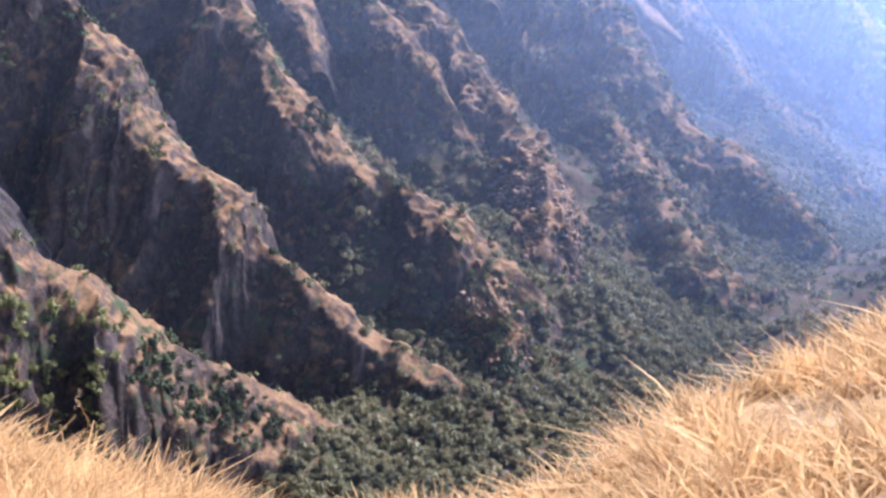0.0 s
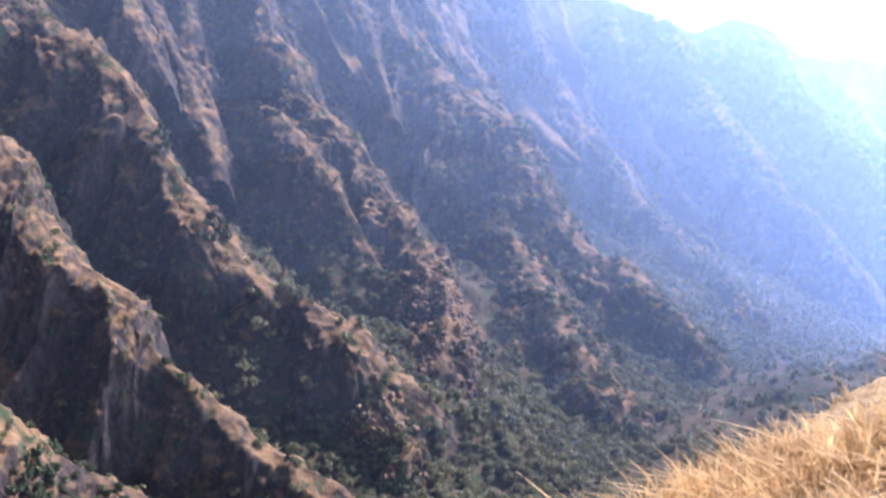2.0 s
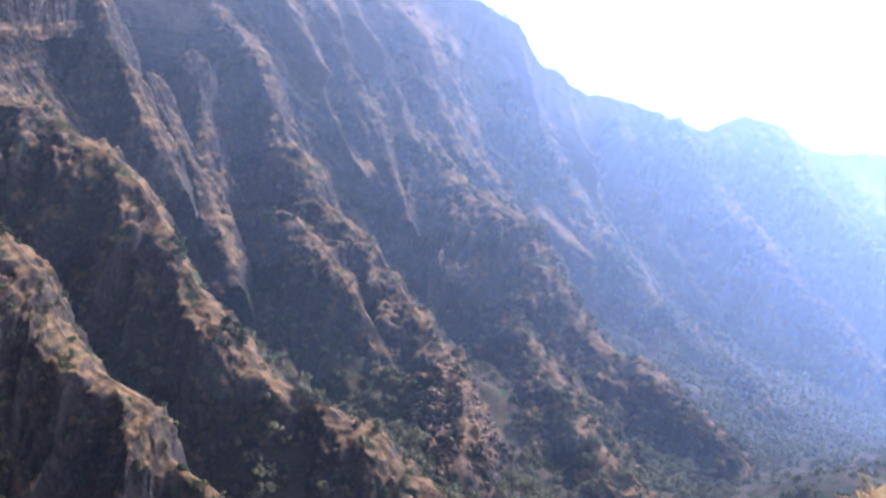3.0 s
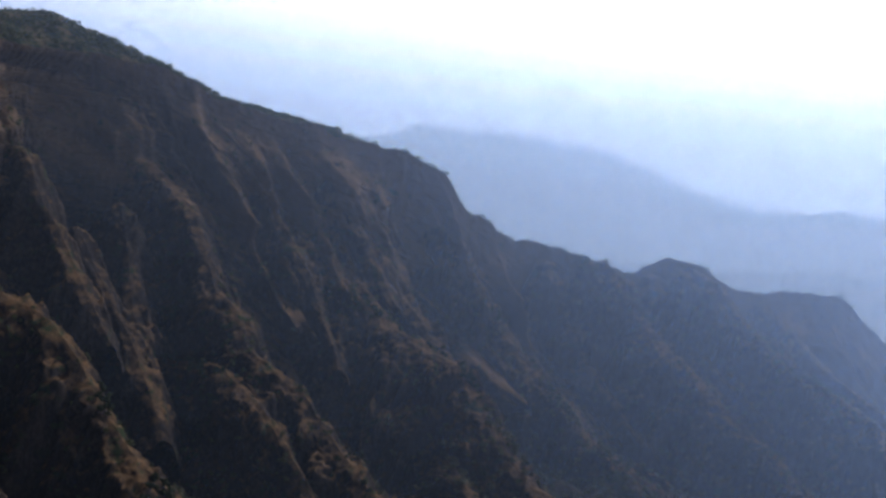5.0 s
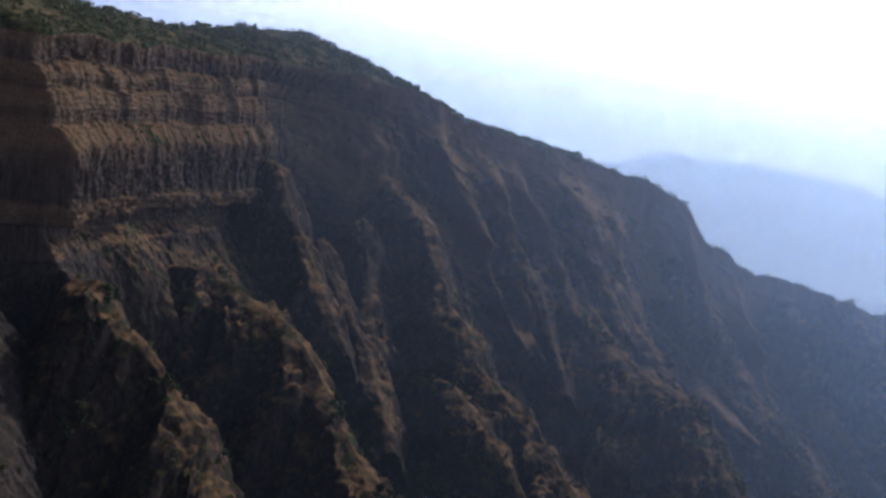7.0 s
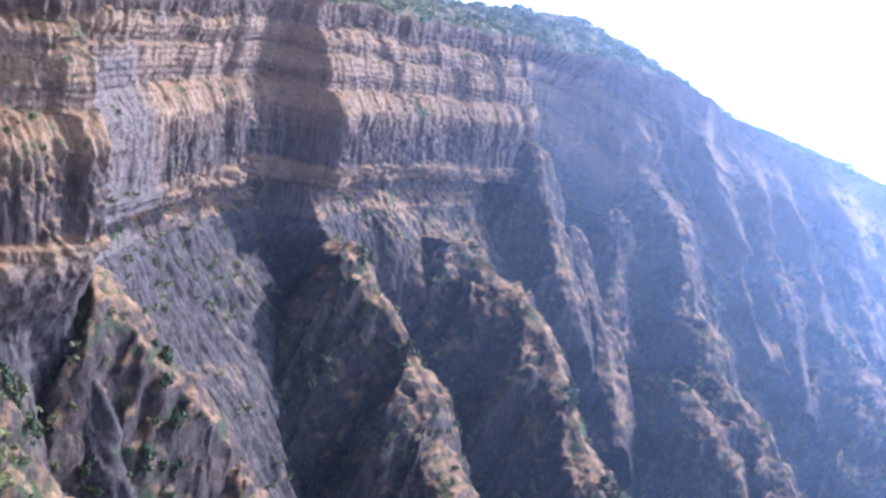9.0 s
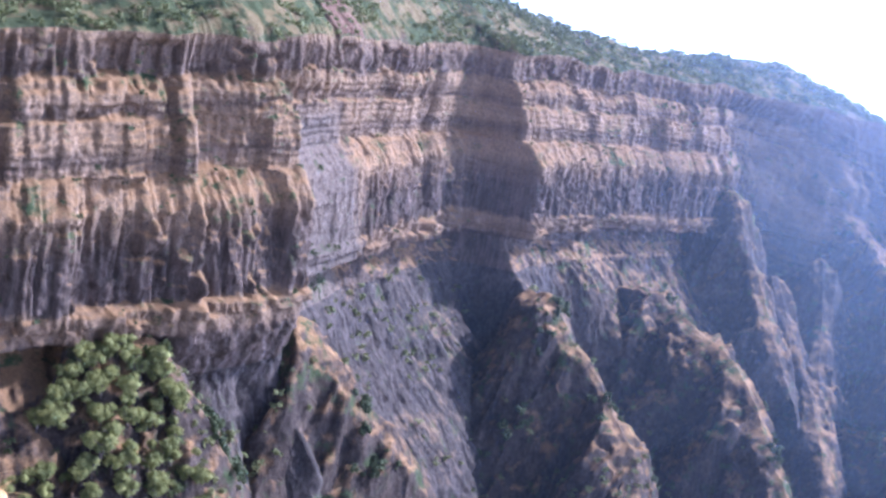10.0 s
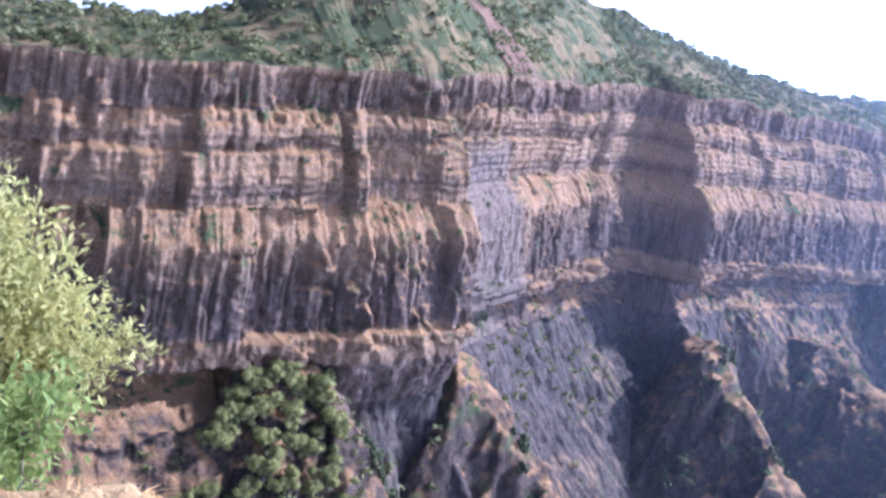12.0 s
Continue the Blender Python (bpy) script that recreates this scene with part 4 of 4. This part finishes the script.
def leafy_tips(tips, spread, count, length, narrow, seed, up=0.6):
    """Sprays of narrow leaves round the ends of twigs."""
    g = np.random.default_rng(seed)
    k = g.integers(0, len(tips), count)
    c = tips[k] + g.normal(size=(count, 3)) * spread
    d = g.normal(size=(count, 3)) + np.array([0.2, 0.1, up])
    d /= np.linalg.norm(d, axis=1, keepdims=True)
    w = np.cross(d, g.normal(size=(count, 3)))
    w /= np.linalg.norm(w, axis=1, keepdims=True)
    L = length * g.uniform(0.6, 1.3, count)[:, None]
    q = np.stack([c, c + d * L * 0.45 + w * L * narrow, c + d * L, c + d * L * 0.45 - w * L * narrow], 1)
    return q.reshape(-1, 3), np.arange(count * 4).reshape(-1, 4)


def rim_tree():
    foot = polar(-56.5, -30, 13.0)
    fork = polar(-56.5, -20.5, 12.6)
    tree = tagged(new("tree"), "sunlit olive green tree leaning out over the drop", "tree")
    tree.location = foot
    off = -foot
    p, r = branch(foot + (0, 0, -1.5), fork, 0.13, 0.09, 0.02)
    part("trunk", (tube(p, r)[0] + off, tube(p, r)[1]), M_BARK, tree)
    g = np.random.default_rng(31)
    tips = []
    ends = [(-58, -9.5, 12.6), (-56, -10, 12.2), (-54.2, -10.6, 12.8), (-52.8, -11.6, 12.4), (-51.5, -13.2, 12.6), (-50.2, -14.6, 12.3), (-49.3, -16.2, 12.6),
            (-50.6, -17.2, 12.1), (-53, -14.5, 11.9), (-55, -13.4, 11.8), (-57, -14, 12), (-54.6, -17.6, 12.2), (-60, -12, 12.5), (-60, -16, 12.2), (-52.4, -16.6, 12.8)]
    for i, e in enumerate(ends):
        end = polar(*e)
        p, r = branch(fork, end, 0.045, 0.008, 0.08, 9, 40 + i)
        v, f = tube(p, r, 5)
        part("limb", (v + off, f), M_BARK, tree)
        for k in np.linspace(0.55, 1.0, 7):
            c = p[int(k * 8)]
            for _ in range(4):
                tips.append(c + g.normal(size=3) * 0.17)
    tips = np.array(tips)
    v, f = leafy_tips(tips, 0.10, 14500, 0.115, 0.16, 51)
    part("crown", (v + off, f), M_TREE, tree, "pale olive narrow leaves")
    return tree


rim_tree()


def low_shrub():
    foot = polar(-54.5, -27, 9.0)
    shrub = tagged(new("shrub"), "bright green leafy shrub at the foot of the tree", "shrub")
    shrub.location = foot
    g = np.random.default_rng(61)
    tips = []
    for i in range(16):
        end = polar(g.uniform(-59, -51.0), g.uniform(-22.5, -18.2), g.uniform(8.6, 9.3))
        p, r = branch(foot + (0, 0, -0.4), end, 0.015, 0.004, 0.08, 8, 70 + i)
        v, f = tube(p, r, 4)
        part("stem", (v - foot, f), M_BARK, shrub)
        tips += [p[k] for k in (4, 5, 6, 7)]
    v, f = leafy_tips(np.array(tips), 0.12, 3600, 0.10, 0.22, 62)
    part("foliage", (v - foot, f), M_GREEN, shrub, "bright green pointed leaves")


low_shrub()

# trees that stand on the first spur, below the cliff
def spur_tree(size, seed):
    g = np.random.default_rng(seed)
    tree = tagged(new("tree"), "rounded dark green tree growing on the spur", "tree", "trees on the spur")
    p, r = branch(np.array([0, 0, -0.8]), np.array([0.2, 0.1, 0.6]) * size, 0.06 * size, 0.03 * size, 0.02, 6, seed)
    part("trunk", tube(p, r, 6), M_BARK, tree)
    for k in range(3):
        a = g.uniform(0, 6.28)
        p2, r2 = branch(p[-2], np.array([math.cos(a) * 0.5, math.sin(a) * 0.5, 1.0]) * size, 0.025 * size, 0.01 * size, 0.05, 5, seed + k + 1)
        part("limb", tube(p2, r2, 5), M_BARK, tree)
    part("crown", crowns(np.array([[0.1, 0.1, 0.35]]) * size, np.array([0.95 * size]), 520, 0.09, 9, 0.85), M_SPUR, tree)
    return tree


def top_of(sheets, x0, x1, y0, y1, cell=2.0):
    """Height of the highest surface over a plan, from the points of several sheets."""
    nx, ny = int((x1 - x0) / cell), int((y1 - y0) / cell)
    top = np.full((nx, ny), -400.0)
    for P in sheets:
        p = P.reshape(-1, 3)
        p = p[(p[:, 0] > x0) & (p[:, 0] < x1) & (p[:, 1] > y0) & (p[:, 1] < y1)]
        np.maximum.at(top, (np.clip(((p[:, 0] - x0) / cell).astype(int), 0, nx - 1), np.clip(((p[:, 1] - y0) / cell).astype(int), 0, ny - 1)), p[:, 2])
    return lambda x, y: top[np.clip(((x - x0) / cell).astype(int), 0, nx - 1), np.clip(((y - y0) / cell).astype(int), 0, ny - 1)]


def put_trees(count, seed):
    """A wood on the near spur, just below the cliff."""
    g = np.random.default_rng(seed)
    kinds = [spur_tree(s, seed + 10 * i) for i, s in enumerate((2.4, 3.5, 4.8))]
    high = top_of([SPURS[0], WALL[ncl + 4:]], -330, -150, 200, 380)
    spots = []
    while len(spots) < count:
        el = g.uniform(-24.5, -15.9)
        k = (-15.9 - el) / 5.2
        az = g.uniform(-42.2 - 2.6 * k, -38.6 + 2.2 * k)
        way = polar(az, el, 1.0)
        r = np.arange(300.0, 470.0)
        z = high(way[0] * r, way[1] * r)
        hit = np.argmax(way[2] * r < z)
        if hit:
            spots.append((way[0] * r[hit], way[1] * r[hit], z[hit]))
    x, y, z = np.array(spots).T
    for k in range(count):
        m = Matrix.Translation((x[k], y[k], z[k] - 0.6)) @ Matrix.Rotation(g.uniform(0, 6.28), 4, "Z")
        if k < 3:
            kinds[k].matrix_basis = m
        else:
            copy_thing(kinds[k % 3], m)


put_trees(130, 601)


# ---- grass stalks with seed heads standing above the brow ----
def grass_stalk(az, el, dist, foot_el, seed):
    g = np.random.default_rng(seed)
    top, foot = polar(az, el, dist), polar(az + 0.3, foot_el, dist + 0.05)
    stalk = tagged(new("grass_stalk"), "tall dry straw stalk with a nodding seed head", "grass stalk", "stalks on the brow")
    stalk.location = foot
    p, r = branch(foot + (0, 0, -0.15), top, 0.0022, 0.001, 0.04, 9, seed)
    bend = np.linspace(0, 1, 9)[:, None] ** 4 * np.array([[-0.06, -0.02, -0.03]]) * g.uniform(0.3, 1.4)
    v, f = tube(p + bend, r, 5)
    part("stem", (v - foot, f), M_STRAW, stalk)
    tip = (p + bend)[-1]
    v, f = leafy_tips(np.array([tip, tip + (0, 0, 0.02), tip - (0, 0, 0.03)]), 0.006, 16, 0.016, 0.10, seed + 1)
    part("seed_head", (v - foot, f), M_SEED, stalk, "pale feathery seed head")


for i, (az, el, dist, low) in enumerate([(11.8, -29.4, 4.6, -35), (14.0, -28.4, 4.8, -34), (13.2, -30.6, 4.7, -35), (18.6, -23.8, 5.5, -29), (19.6, -23.4, 5.6, -29),
                                         (24.2, -20.3, 6.3, -24), (26.0, -19.2, 6.5, -23), (8.8, -33.2, 4.5, -38), (4.5, -34.6, 4.3, -39), (-18.0, -31.6, 4.3, -36), (-12.5, -33.8, 4.3, -39)]):
    grass_stalk(az, el, dist, low, 700 + 5 * i)

# ---- dry bed of the stream ----
M_BED = terrain_material("stream_bed", (0.09, 0.075, 0.065), (0.19, 0.16, 0.14), (0.13, 0.11, 0.09), (0.21, 0.18, 0.155), (0.1, 0.09, 0.07), (0.4, 0.9), (0.8, 0.9), 3.0)
_, bed = along(STREAM[3:8], 3.0)
bed = gauss(bed, 5)
bt_ = np.gradient(bed[:, :2], axis=0)
bt_ /= np.linalg.norm(bt_, axis=1, keepdims=True)
k = np.linspace(-1, 1, 9)[:, None]
half = 2.4 + 1.3 * fbm(np.arange(len(bed)) / 9.0, 0.0 * np.arange(len(bed)), 0, 2, 91)
bx, by = bed[None, :, 0] + bt_[None, :, 1] * k * half, bed[None, :, 1] - bt_[None, :, 0] * k * half
bz = ground_z(bx, by) + 0.35 - 0.5 * np.abs(k) ** 3 + 0.25 * fbm(bx / 2, by / 2, 0, 2, 92)
tagged(sheet("stream_bed", np.stack([bx, by, bz], -1), M_BED), "dry stony stream bed on the gorge floor", "stream bed", kind="structure")


# ---- broken rock in the gully between the middle spurs ----
M_OCHRE = terrain_material("ochre_rock", (0.24, 0.16, 0.105), (0.44, 0.29, 0.18), (0.34, 0.22, 0.13), (0.50, 0.33, 0.19), (0.2, 0.15, 0.1), (0.4, 0.9), (0.85, 0.95), 2.0)


def boulders(C, R, seed):
    g = np.random.default_rng(seed)
    n = len(C)
    th, ph = np.meshgrid(np.linspace(0.3, np.pi - 0.3, 4), np.linspace(0, 2 * np.pi, 7)[:-1], indexing="ij")
    ball = np.stack([np.sin(th) * np.cos(ph), np.sin(th) * np.sin(ph), 0.9 * np.cos(th)], -1).reshape(-1, 3)
    v = ball[None] * g.uniform(0.6, 1.25, (n, len(ball), 1)) * g.uniform(0.6, 1.4, (n, 1, 3))
    v = (C[:, None] + v * R[:, None, None]).reshape(-1, 3)
    i, j = np.meshgrid(np.arange(3), np.arange(6), indexing="ij")
    one = np.stack([i * 6 + j, (i + 1) * 6 + j, (i + 1) * 6 + (j + 1) % 6, i * 6 + (j + 1) % 6], -1).reshape(-1, 4)
    one = np.concatenate([one, [[0, 1, 2, 3], [0, 3, 4, 5], [21, 20, 19, 18], [23, 22, 21, 18]]])
    return v, (one[None] + (np.arange(n) * 24)[:, None, None]).reshape(-1, 4)


for n, low, P in ((1300, 0.72, SPURS[4]), (420, 0.1, SPURS[9]), (260, 0.75, SPURS[11])):
    U = np.linspace(0, 1, P.shape[0])[:, None] + 0 * P[..., 2]
    K = np.linspace(-1, 1, P.shape[1])[None, :] + 0 * P[..., 2]
    C = pick(P, n, lambda P, N: (U > low) * (U < 0.94) * np.exp(-((K - 0.1) / 0.5) ** 2) * (0.2 + patchy(P, 18, 411)))
    stuff("rock_debris", boulders(C, rng.uniform(0.4, 1.9, len(C)) ** 1.2, 412), M_OCHRE, "sunlit ochre boulders and broken rock on the spur", "rock")
